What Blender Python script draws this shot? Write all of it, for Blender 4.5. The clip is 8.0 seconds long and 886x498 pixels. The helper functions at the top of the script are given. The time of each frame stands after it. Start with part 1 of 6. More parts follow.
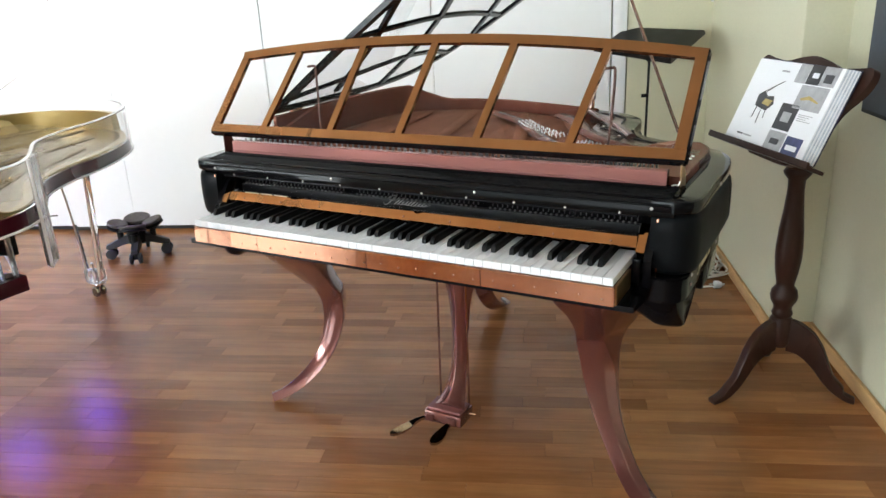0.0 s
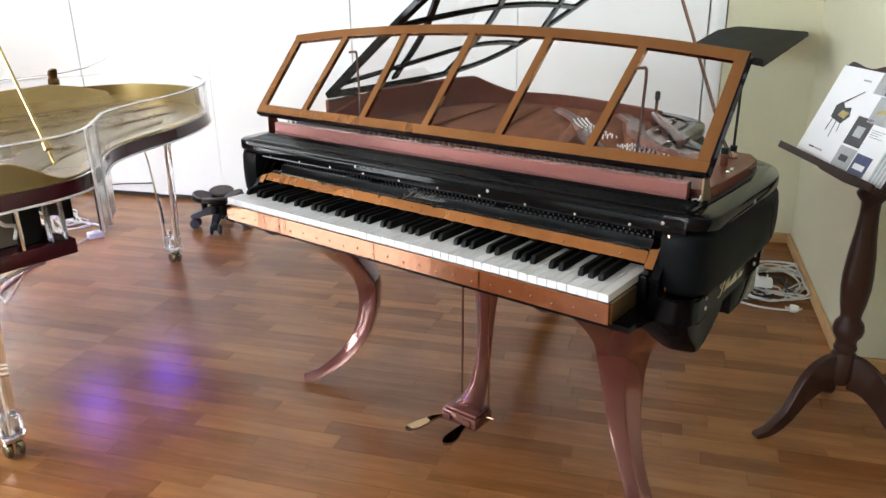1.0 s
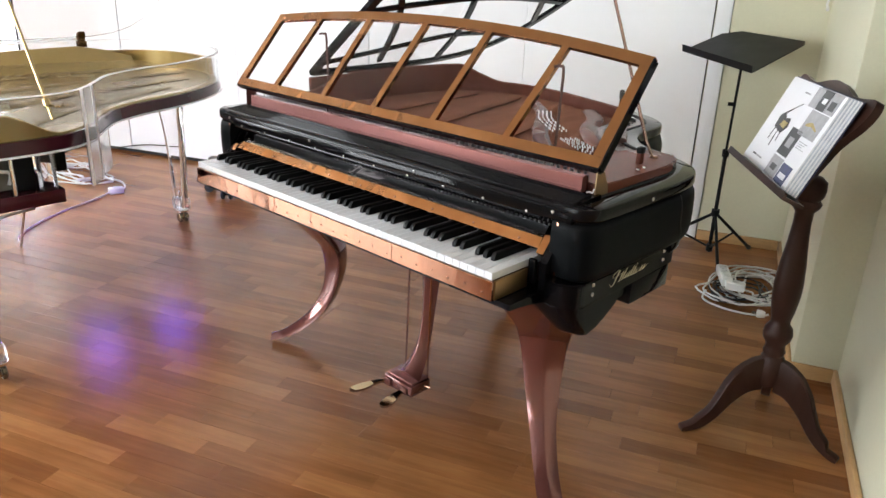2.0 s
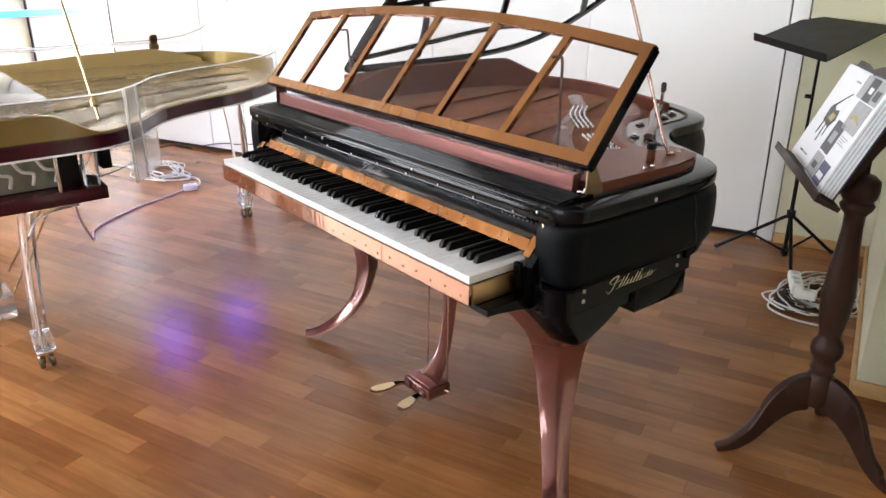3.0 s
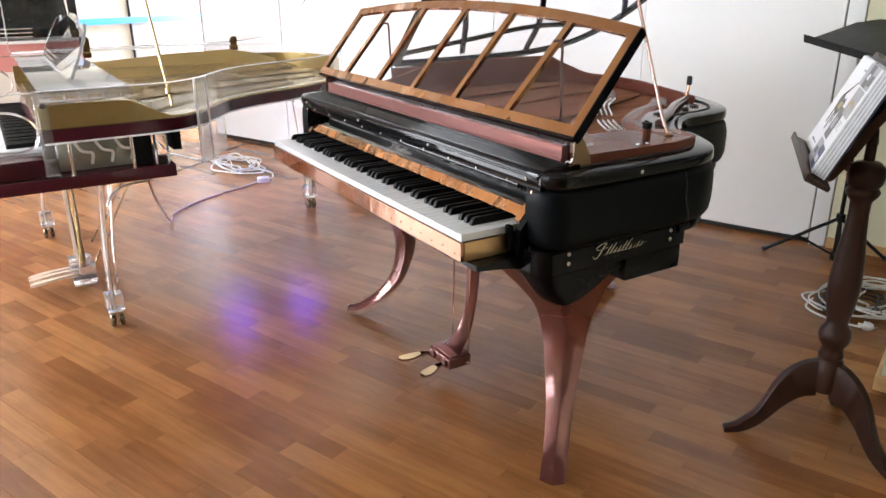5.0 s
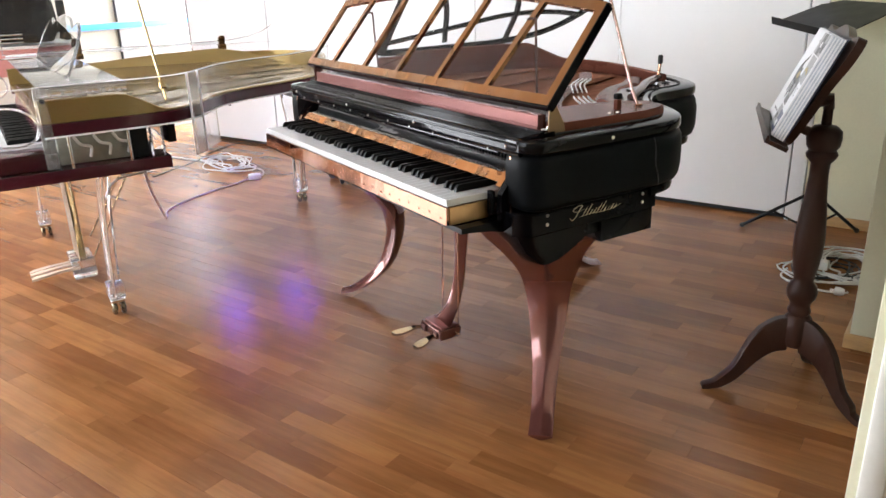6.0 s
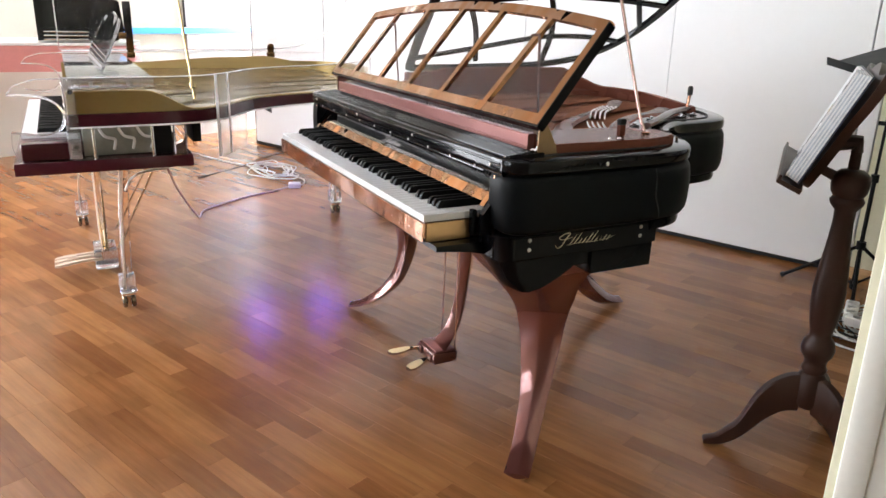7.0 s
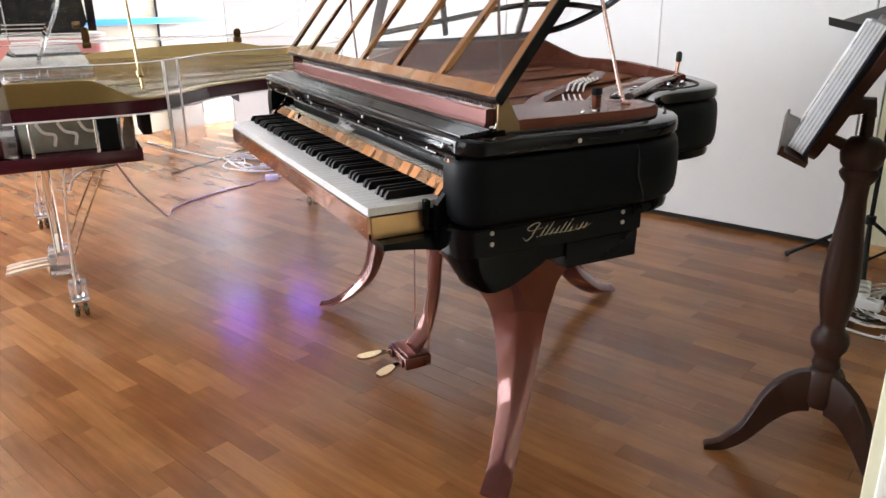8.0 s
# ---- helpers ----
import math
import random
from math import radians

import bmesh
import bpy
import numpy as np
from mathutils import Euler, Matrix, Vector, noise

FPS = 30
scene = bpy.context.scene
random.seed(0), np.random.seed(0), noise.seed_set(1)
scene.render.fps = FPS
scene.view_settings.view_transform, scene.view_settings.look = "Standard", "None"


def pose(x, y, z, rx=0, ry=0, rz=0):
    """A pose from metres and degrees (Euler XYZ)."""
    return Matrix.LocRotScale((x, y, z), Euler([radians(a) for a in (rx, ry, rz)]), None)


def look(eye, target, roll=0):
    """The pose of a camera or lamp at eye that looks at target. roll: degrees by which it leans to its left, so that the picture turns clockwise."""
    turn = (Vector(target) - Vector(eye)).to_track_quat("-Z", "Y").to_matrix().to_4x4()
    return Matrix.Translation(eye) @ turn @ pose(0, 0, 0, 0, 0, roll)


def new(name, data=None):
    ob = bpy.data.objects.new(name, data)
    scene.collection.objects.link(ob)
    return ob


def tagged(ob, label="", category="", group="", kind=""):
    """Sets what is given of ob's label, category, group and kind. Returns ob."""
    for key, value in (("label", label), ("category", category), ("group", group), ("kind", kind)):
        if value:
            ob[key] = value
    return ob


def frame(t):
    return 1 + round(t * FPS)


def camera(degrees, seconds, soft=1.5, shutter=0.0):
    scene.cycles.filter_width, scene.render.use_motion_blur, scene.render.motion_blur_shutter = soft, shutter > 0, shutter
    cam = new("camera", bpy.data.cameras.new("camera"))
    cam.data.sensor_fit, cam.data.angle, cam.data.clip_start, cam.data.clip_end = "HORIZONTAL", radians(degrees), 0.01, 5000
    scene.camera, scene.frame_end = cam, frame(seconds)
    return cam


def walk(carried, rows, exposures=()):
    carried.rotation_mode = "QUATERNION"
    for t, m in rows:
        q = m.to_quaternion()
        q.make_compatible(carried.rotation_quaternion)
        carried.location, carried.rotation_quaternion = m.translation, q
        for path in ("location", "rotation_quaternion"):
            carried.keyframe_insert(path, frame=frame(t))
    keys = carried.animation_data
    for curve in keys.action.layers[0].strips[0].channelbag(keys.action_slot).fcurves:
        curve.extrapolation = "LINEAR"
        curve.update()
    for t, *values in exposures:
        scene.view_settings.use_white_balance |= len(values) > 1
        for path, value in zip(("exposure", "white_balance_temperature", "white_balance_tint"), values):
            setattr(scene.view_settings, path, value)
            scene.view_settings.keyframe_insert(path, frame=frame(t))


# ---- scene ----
cam = camera(61.8, 8.0)
PATH = [
    (0, (1.015, -1.437, 1.364), (0.086, 0.207, 0.704), -2.8),
    (0.5, (1.083, -1.351, 1.354), (0.042, 0.224, 0.691), -2.0),
    (1, (1.197, -1.245, 1.355), (0.018, 0.222, 0.679), -1.1),
    (1.5, (1.374, -1.151, 1.368), (0.135, 0.262, 0.683), 1.2),
    (1.7, (1.451, -1.17, 1.387), (0.213, 0.236, 0.686), 1.6),
    (2.8, (1.62, -0.94, 1.361), (0.187, 0.253, 0.637), 1.2),
    (3, (1.657, -0.897, 1.368), (0.197, 0.261, 0.643), -0.1),
    (3.5, (1.753, -0.822, 1.367), (0.233, 0.233, 0.607), 0.8),
    (4, (1.847, -0.788, 1.365), (0.295, 0.199, 0.581), 0.4),
    (4.5, (1.897, -0.813, 1.354), (0.316, 0.183, 0.639), 1.2),
    (4.7, (1.902, -0.823, 1.337), (0.306, 0.160, 0.639), 0.3),
    (5.8, (2.035, -0.925, 1.27), (0.435, 0.065, 0.59), -1.2),
    (6, (2.052, -0.921, 1.266), (0.46, 0.081, 0.586), -1.8),
    (6.5, (2.073, -0.861, 1.261), (0.447, 0.121, 0.634), -0.6),
    (7, (2.091, -0.706, 1.222), (0.397, 0.161, 0.607), 1.5),
    (7.5, (2.055, -0.608, 1.193), (0.344, 0.216, 0.565), -1.4),
    (8, (1.931, -0.504, 1.17), (0.244, 0.351, 0.519), -0.7),
]
walk(cam, [(t, look(eye, target, roll)) for t, eye, target, roll in PATH], [(0, 0.15, 6300, 4), (1.5, 0.15, 6400, 8), (3.5, 0.26, 6400, 11), (8, 0.17, 6400, 12)])

# ---------------------------------------------------------------- light
ROOM = Matrix.Translation((-0.19, 2.67, 0)) @ Matrix.Rotation(radians(21.8), 4, "Z")  # x along the white panels, y out through them

world = bpy.data.worlds.new("daylight")
scene.world = world
world.use_nodes = True
wn = world.node_tree.nodes
sky = wn.new("ShaderNodeTexSky")
sky.sky_type, sky.sun_disc, sky.sun_elevation, sky.sun_rotation = "NISHITA", False, radians(38), radians(20)
wn["Background"].inputs[1].default_value = 0.12
world.node_tree.links.new(sky.outputs[0], wn["Background"].inputs[0])


def lamp_sun(name, energy, angle, rx, rz):
    data = bpy.data.lights.new(name, "SUN")
    data.energy, data.angle, data.color = energy, radians(angle), (1.0, 0.95, 0.88)
    ob = new(name, data)
    ob.matrix_world = pose(0, 0, 8, rx, 0, rz)
    return ob


def lamp_window(name, at, turn, width, height, energy, color):
    """An area lamp in a window's opening, in the room's own axes."""
    data = bpy.data.lights.new(name, "AREA")
    data.shape, data.size, data.size_y, data.energy, data.color = "RECTANGLE", width, height, energy, color
    ob = new(name, data)
    ob.matrix_world = ROOM @ Matrix.Translation(at) @ Matrix.Rotation(radians(turn), 4, "Z") @ Matrix.Rotation(radians(90), 4, "X")
    return ob


lamp_sun("sun", 2.0, 0.6, 52, 160)
lamp_window("sky_light_west", (-5.62, -4.15, 1.35), 270, 2.2, 2.1, 250, (0.94, 0.97, 1.0))
lamp_window("sky_light_south", (-3.2, -6.42, 1.45), 0, 3.6, 1.7, 48, (0.88, 0.95, 1.0))
lamp_window("sky_light_alcove", (-5.34, 2.02, 1.35), 180, 0.5, 2.0, 300, (0.94, 0.97, 1.0))

# ---------------------------------------------------------------- mesh helpers
WORLD_OF = {}


def thing(name, at, label, category, group=""):
    """A thing with parts: an Empty at its base."""
    ob = new(name)
    ob.empty_display_size = 0.1
    ob.location = at
    WORLD_OF[ob] = Matrix.Translation(at)
    return tagged(ob, label, category, group)


def finish(bm, name, material, sharp=35):
    bmesh.ops.recalc_face_normals(bm, faces=bm.faces)
    data = bpy.data.meshes.new(name)
    bm.to_mesh(data)
    bm.free()
    data.materials.append(material)
    data.polygons.foreach_set("use_smooth", [True] * len(data.polygons))
    data.set_sharp_from_angle(angle=radians(sharp))
    return data


def part(name, bm, material, parent, label="", sharp=35):
    """One mesh under a thing or under a part; the mesh is in the world's axes."""
    ob = new(name, finish(bm, name, material, sharp))
    ob.parent = parent
    ob.matrix_parent_inverse = WORLD_OF.get(parent, Matrix()).inverted()
    return tagged(ob, label) if label else ob


def piece(name, data, parent, m):
    """An object on shared mesh data, at the pose m in the world."""
    ob = new(name, data)
    ob.parent = parent
    ob.matrix_parent_inverse = WORLD_OF.get(parent, Matrix()).inverted()
    ob.matrix_basis = m
    return ob


def solid(name, bm, material, label, category="", kind="", sharp=35, group=""):
    """A thing that is one mesh."""
    return tagged(new(name, finish(bm, name, material, sharp)), label, category, group, kind)


def setting(name, bm, material, label, sharp=35):
    bm.transform(ROOM)
    return tagged(new(name, finish(bm, name, material, sharp)), label, "", "", "structure")


def box(bm, lo, hi, bevel=0.0, segments=2, m=None):
    lo, hi = Vector(lo), Vector(hi)
    got = bmesh.ops.create_cube(bm, size=1.0, matrix=Matrix.Translation((lo + hi) / 2) @ Matrix.Diagonal((*(hi - lo), 1)))
    verts = got["verts"]
    if bevel:
        edges = list({e for v in verts for e in v.link_edges})
        got = bmesh.ops.bevel(bm, geom=edges, offset=bevel, segments=segments, affect="EDGES", profile=0.5)
        verts = got["verts"] if m is not None else verts
        if m is not None:
            verts = list({v for f in got["faces"] for v in f.verts} | set(verts))
    if m is not None:
        island = set(verts)
        grow = list(verts)
        while grow:
            v = grow.pop()
            for e in v.link_edges:
                w = e.other_vert(v)
                if w not in island:
                    island.add(w)
                    grow.append(w)
        bmesh.ops.transform(bm, matrix=m, verts=list(island))
    return bm


def new_box(lo, hi, bevel=0.0, segments=2, m=None):
    return box(bmesh.new(), lo, hi, bevel, segments, m)


def smooth_path(points, n):
    """Catmull-Rom through the points, n steps to each span."""
    p = [Vector(q) for q in points]
    p = [2 * p[0] - p[1], *p, 2 * p[-1] - p[-2]]
    out = []
    for i in range(1, len(p) - 2):
        for k in range(n):
            t = k / n
            a, b, c, d = p[i - 1], p[i], p[i + 1], p[i + 2]
            out.append(0.5 * (2 * b + (c - a) * t + (2 * a - 5 * b + 4 * c - d) * t * t + (3 * b - a - 3 * c + d) * t * t * t))
    return [*out, p[-2]]


def loft(bm, rings, wrap=True, caps=True):
    rows = [[bm.verts.new(co) for co in ring] for ring in rings]
    n = len(rows[0])
    for a, b in zip(rows, rows[1:]):
        for i in range(n if wrap else n - 1):
            j = (i + 1) % n
            bm.faces.new((a[i], a[j], b[j], b[i]))
    if caps and wrap:
        bm.faces.new(list(reversed(rows[0])))
        bm.faces.new(rows[-1])
    return bm


def tube(bm, points, radius, segments=8, flat=1.0):
    """A round rod along points; radius may be a list."""
    p = [Vector(q) for q in points]
    radii = radius if isinstance(radius, (list, tuple)) else [radius] * len(p)
    side, rings = None, []
    for i, c in enumerate(p):
        ahead = (p[min(i + 1, len(p) - 1)] - p[max(i - 1, 0)]).normalized()
        if side is None:
            side = ahead.cross((0, 0, 1) if abs(ahead.z) < 0.9 else (1, 0, 0)).normalized()
        side = (side - ahead * side.dot(ahead)).normalized()
        up = ahead.cross(side)
        rings.append([c + radii[i] * (math.cos(a) * side + flat * math.sin(a) * up) for a in [2 * math.pi * k / segments for k in range(segments)]])
    return loft(bm, rings)


def lathe(bm, profile, at, segments=28):
    """Profile rows of (radius, z) turned about a vertical through at."""
    rings = [[(at[0] + max(r, 1e-4) * math.cos(a), at[1] + max(r, 1e-4) * math.sin(a), at[2] + z) for a in [2 * math.pi * k / segments for k in range(segments)]] for r, z in profile]
    return loft(bm, rings)


def prism(bm, outline, z0, z1):
    return loft(bm, [[(x, y, z0) for x, y in outline], [(x, y, z1) for x, y in outline]])


def slab(bm, outline, origin, u, v, thick):
    """A flat plate: an outline in the axes u and v at origin, thick along u x v."""
    o, u, v = Vector(origin), Vector(u).normalized(), Vector(v).normalized()
    n = u.cross(v).normalized() * thick / 2
    low = [o + u * a + v * b - n for a, b in outline]
    return loft(bm, [low, [c + 2 * n for c in low]])


def bar_on(bm, points, origin, u, v, width, thick, lift=0.0):
    """A flat bar that follows points (a, b) in the plane of u and v."""
    o, u, v = Vector(origin), Vector(u).normalized(), Vector(v).normalized()
    n = u.cross(v).normalized()
    p = [Vector((a, b)) for a, b in points]
    rings = []
    for i, c in enumerate(p):
        along = (p[min(i + 1, len(p) - 1)] - p[max(i - 1, 0)]).normalized()
        across = Vector((-along.y, along.x)) * width / 2
        here = []
        for sx, sz in ((-1, -1), (1, -1), (1, 1), (-1, 1)):
            q = c + sx * across
            here.append(o + u * q.x + v * q.y + n * (lift + sz * thick / 2))
        rings.append(here)
    return loft(bm, rings)


def ball(bm, at, r, squash=1.0, segments=12):
    bmesh.ops.create_uvsphere(bm, u_segments=segments, v_segments=max(6, segments // 2), radius=r, matrix=Matrix.Translation(at) @ Matrix.Diagonal((1, 1, squash, 1)))
    return bm


# ---------------------------------------------------------------- materials
def material(name, color, rough=0.5, metal=0.0, vary=0.12, scale=6.0, stretch=(1, 1, 1), bump=0.0, fine=60.0, gloss_vary=0.08, random_vary=0.0, glass=0.0, ior=1.45, coat=0.0, glow=0.0, island=False):
    """Base colour with two scales of variation, uneven gloss and fine relief."""
    m = bpy.data.materials.new(name)
    m.use_nodes = True
    nodes, links = m.node_tree.nodes, m.node_tree.links
    b = nodes["Principled BSDF"]
    b.inputs["Metallic"].default_value = metal
    b.inputs["IOR"].default_value = ior
    b.inputs["Transmission Weight"].default_value = glass
    b.inputs["Coat Weight"].default_value = coat
    b.inputs["Coat Roughness"].default_value = 0.06
    if glow:
        b.inputs["Emission Color"].default_value = (*color, 1)
        b.inputs["Emission Strength"].default_value = glow
    co = nodes.new("ShaderNodeTexCoord")
    mp = nodes.new("ShaderNodeMapping")
    mp.inputs["Scale"].default_value = stretch
    links.new(co.outputs["Object"], mp.inputs[0])
    big = nodes.new("ShaderNodeTexNoise")
    big.inputs["Scale"].default_value, big.inputs["Detail"].default_value = scale, 4
    small = nodes.new("ShaderNodeTexNoise")
    small.inputs["Scale"].default_value, small.inputs["Detail"].default_value = fine, 3
    for tex in (big, small):
        links.new(mp.outputs[0], tex.inputs["Vector"])
    mix = nodes.new("ShaderNodeMath")
    mix.operation = "MULTIPLY_ADD"
    mix.inputs[1].default_value = 0.65
    links.new(big.outputs[0], mix.inputs[0])
    less = nodes.new("ShaderNodeMath")
    less.operation = "MULTIPLY"
    less.inputs[1].default_value = 0.35
    links.new(small.outputs[0], less.inputs[0])
    links.new(less.outputs[0], mix.inputs[2])
    ramp = nodes.new("ShaderNodeMapRange")
    ramp.inputs["From Min"].default_value, ramp.inputs["From Max"].default_value = 0.3, 0.7
    ramp.inputs["To Min"].default_value, ramp.inputs["To Max"].default_value = 1 - vary, 1 + vary
    links.new(mix.outputs[0], ramp.inputs["Value"])
    value = ramp.outputs[0]
    if random_vary:
        if island:
            rnd = nodes.new("ShaderNodeNewGeometry").outputs["Random Per Island"]
        else:
            rnd = nodes.new("ShaderNodeObjectInfo").outputs["Random"]
        r2 = nodes.new("ShaderNodeMapRange")
        r2.inputs["To Min"].default_value, r2.inputs["To Max"].default_value = 1 - random_vary, 1 + random_vary
        links.new(rnd, r2.inputs["Value"])
        both = nodes.new("ShaderNodeMath")
        both.operation = "MULTIPLY"
        links.new(value, both.inputs[0])
        links.new(r2.outputs[0], both.inputs[1])
        value = both.outputs[0]
    tint = nodes.new("ShaderNodeVectorMath")
    tint.operation = "SCALE"
    tint.inputs[0].default_value = color
    links.new(value, tint.inputs["Scale"])
    links.new(tint.outputs[0], b.inputs["Base Color"])
    gl = nodes.new("ShaderNodeMapRange")
    gl.inputs["To Min"].default_value, gl.inputs["To Max"].default_value = max(0.0, rough - gloss_vary), rough + gloss_vary
    links.new(small.outputs[0] if scale < 1 else big.outputs[0], gl.inputs["Value"])
    links.new(gl.outputs[0], b.inputs["Roughness"])
    if bump:
        bp = nodes.new("ShaderNodeBump")
        bp.inputs["Strength"].default_value, bp.inputs["Distance"].default_value = bump, 0.002
        links.new(mix.outputs[0], bp.inputs["Height"])
        links.new(bp.outputs[0], b.inputs["Normal"])
    return m


def clear(name, color, rough=0.0, ior=1.49, tint=0.0):
    m = bpy.data.materials.new(name)
    m.use_nodes = True
    b = m.node_tree.nodes["Principled BSDF"]
    b.inputs["Base Color"].default_value = (*color, 1)
    b.inputs["Roughness"].default_value = rough
    b.inputs["Transmission Weight"].default_value = 1.0
    b.inputs["IOR"].default_value = ior
    return m


def mirror_metal(name, color, rough, tilt):
    """Polished sheet metal that is not quite flat: broad shallow dents bend its reflections."""
    m = bpy.data.materials.new(name)
    m.use_nodes = True
    nodes, links = m.node_tree.nodes, m.node_tree.links
    b = nodes["Principled BSDF"]
    b.inputs["Metallic"].default_value = 1.0
    pos = nodes.new("ShaderNodeTexCoord")
    mp = nodes.new("ShaderNodeMapping")
    mp.inputs["Scale"].default_value = (1.0, 0.6, 0.6)
    links.new(pos.outputs["Object"], mp.inputs[0])
    dents = nodes.new("ShaderNodeTexNoise")
    dents.inputs["Scale"].default_value, dents.inputs["Detail"].default_value = 6.0, 2.0
    smear = nodes.new("ShaderNodeTexNoise")
    smear.inputs["Scale"].default_value, smear.inputs["Detail"].default_value = 45.0, 3.0
    for tex in (dents, smear):
        links.new(mp.outputs[0], tex.inputs["Vector"])
    bp = nodes.new("ShaderNodeBump")
    bp.inputs["Strength"].default_value, bp.inputs["Distance"].default_value = 1.0, tilt
    links.new(dents.outputs[0], bp.inputs["Height"])
    links.new(bp.outputs[0], b.inputs["Normal"])
    tone = nodes.new("ShaderNodeMapRange")
    tone.inputs["To Min"].default_value, tone.inputs["To Max"].default_value = 0.90, 1.10
    links.new(smear.outputs[0], tone.inputs["Value"])
    tint = nodes.new("ShaderNodeVectorMath")
    tint.operation = "SCALE"
    tint.inputs[0].default_value = color
    links.new(tone.outputs[0], tint.inputs["Scale"])
    links.new(tint.outputs[0], b.inputs["Base Color"])
    dull = nodes.new("ShaderNodeMapRange")
    dull.inputs["To Min"].default_value, dull.inputs["To Max"].default_value = rough * 0.5, rough * 1.5
    links.new(smear.outputs[0], dull.inputs["Value"])
    links.new(dull.outputs[0], b.inputs["Roughness"])
    return m


def wood_floor(name, island):
    """Oiled hardwood: staves of differing tone, long grain, darker pores and worn gloss."""
    m = material(name, (0.255, 0.107, 0.034), 0.25, 0.0, 0.15, 2.0, (1, 1, 1), 0.02, 7.0, 0.012, 0.13, coat=0.0, island=island)
    nodes, links = m.node_tree.nodes, m.node_tree.links
    mp = next(n for n in nodes if n.bl_idname == "ShaderNodeMapping")
    mp.inputs["Scale"].default_value = (2.0, 26.0, 20.0)
    if island:
        rnd = nodes.new("ShaderNodeNewGeometry").outputs["Random Per Island"]
    else:
        rnd = nodes.new("ShaderNodeObjectInfo").outputs["Random"]
    shift = nodes.new("ShaderNodeVectorMath")
    shift.operation = "SCALE"
    shift.inputs[0].default_value = (37.0, 11.0, 5.0)
    links.new(rnd, shift.inputs["Scale"])
    links.new(shift.outputs[0], mp.inputs["Location"])
    b = nodes["Principled BSDF"]
    b.inputs["Specular IOR Level"].default_value = 0.40
    # broad worn and dull patches that run across the staves
    wear = nodes.new("ShaderNodeTexNoise")
    wear.inputs["Scale"].default_value, wear.inputs["Detail"].default_value = 3.2, 5.0
    links.new(nodes.new("ShaderNodeNewGeometry").outputs["Position"], wear.inputs["Vector"])
    tone = nodes.new("ShaderNodeMapRange")
    tone.inputs["From Min"].default_value, tone.inputs["From Max"].default_value = 0.36, 0.64
    tone.inputs["To Min"].default_value, tone.inputs["To Max"].default_value = 0.90, 1.12
    links.new(wear.outputs[0], tone.inputs["Value"])
    tint = b.inputs["Base Color"].links[0].from_node
    both = nodes.new("ShaderNodeMath")
    both.operation = "MULTIPLY"
    links.new(tint.inputs["Scale"].links[0].from_socket, both.inputs[0])
    links.new(tone.outputs[0], both.inputs[1])
    links.new(both.outputs[0], tint.inputs["Scale"])
    # golden and reddish staves, streaked along the grain
    streak = nodes.new("ShaderNodeTexNoise")
    streak.inputs["Scale"].default_value, streak.inputs["Detail"].default_value = 1.3, 3.0
    links.new(mp.outputs[0], streak.inputs["Vector"])
    share = nodes.new("ShaderNodeMath")
    share.operation = "MULTIPLY_ADD"
    share.inputs[1].default_value = 0.55
    links.new(rnd, share.inputs[0])
    links.new(streak.outputs[0], share.inputs[2])
    span = nodes.new("ShaderNodeMapRange")
    span.inputs["From Min"].default_value, span.inputs["From Max"].default_value = 0.45, 1.05
    links.new(share.outputs[0], span.inputs["Value"])
    hue = nodes.new("ShaderNodeMix")
    hue.data_type = "RGBA"
    for socket in hue.inputs:
        if socket.identifier == "A_Color":
            socket.default_value = (0.212, 0.077, 0.0245, 1)
        elif socket.identifier == "B_Color":
            socket.default_value = (0.284, 0.125, 0.042, 1)
        elif socket.identifier == "Factor_Float":
            links.new(span.outputs[0], socket)
    links.new(next(o for o in hue.outputs if o.identifier == "Result_Color"), tint.inputs[0])
    dull = nodes.new("ShaderNodeMapRange")
    dull.inputs["From Min"].default_value, dull.inputs["From Max"].default_value = 0.32, 0.68
    dull.inputs["To Min"].default_value, dull.inputs["To Max"].default_value = 0.0, 0.015
    links.new(wear.outputs[0], dull.inputs["Value"])
    add = nodes.new("ShaderNodeMath")
    links.new(b.inputs["Roughness"].links[0].from_socket, add.inputs[0])
    links.new(dull.outputs[0], add.inputs[1])
    links.new(add.outputs[0], b.inputs["Roughness"])
    return m


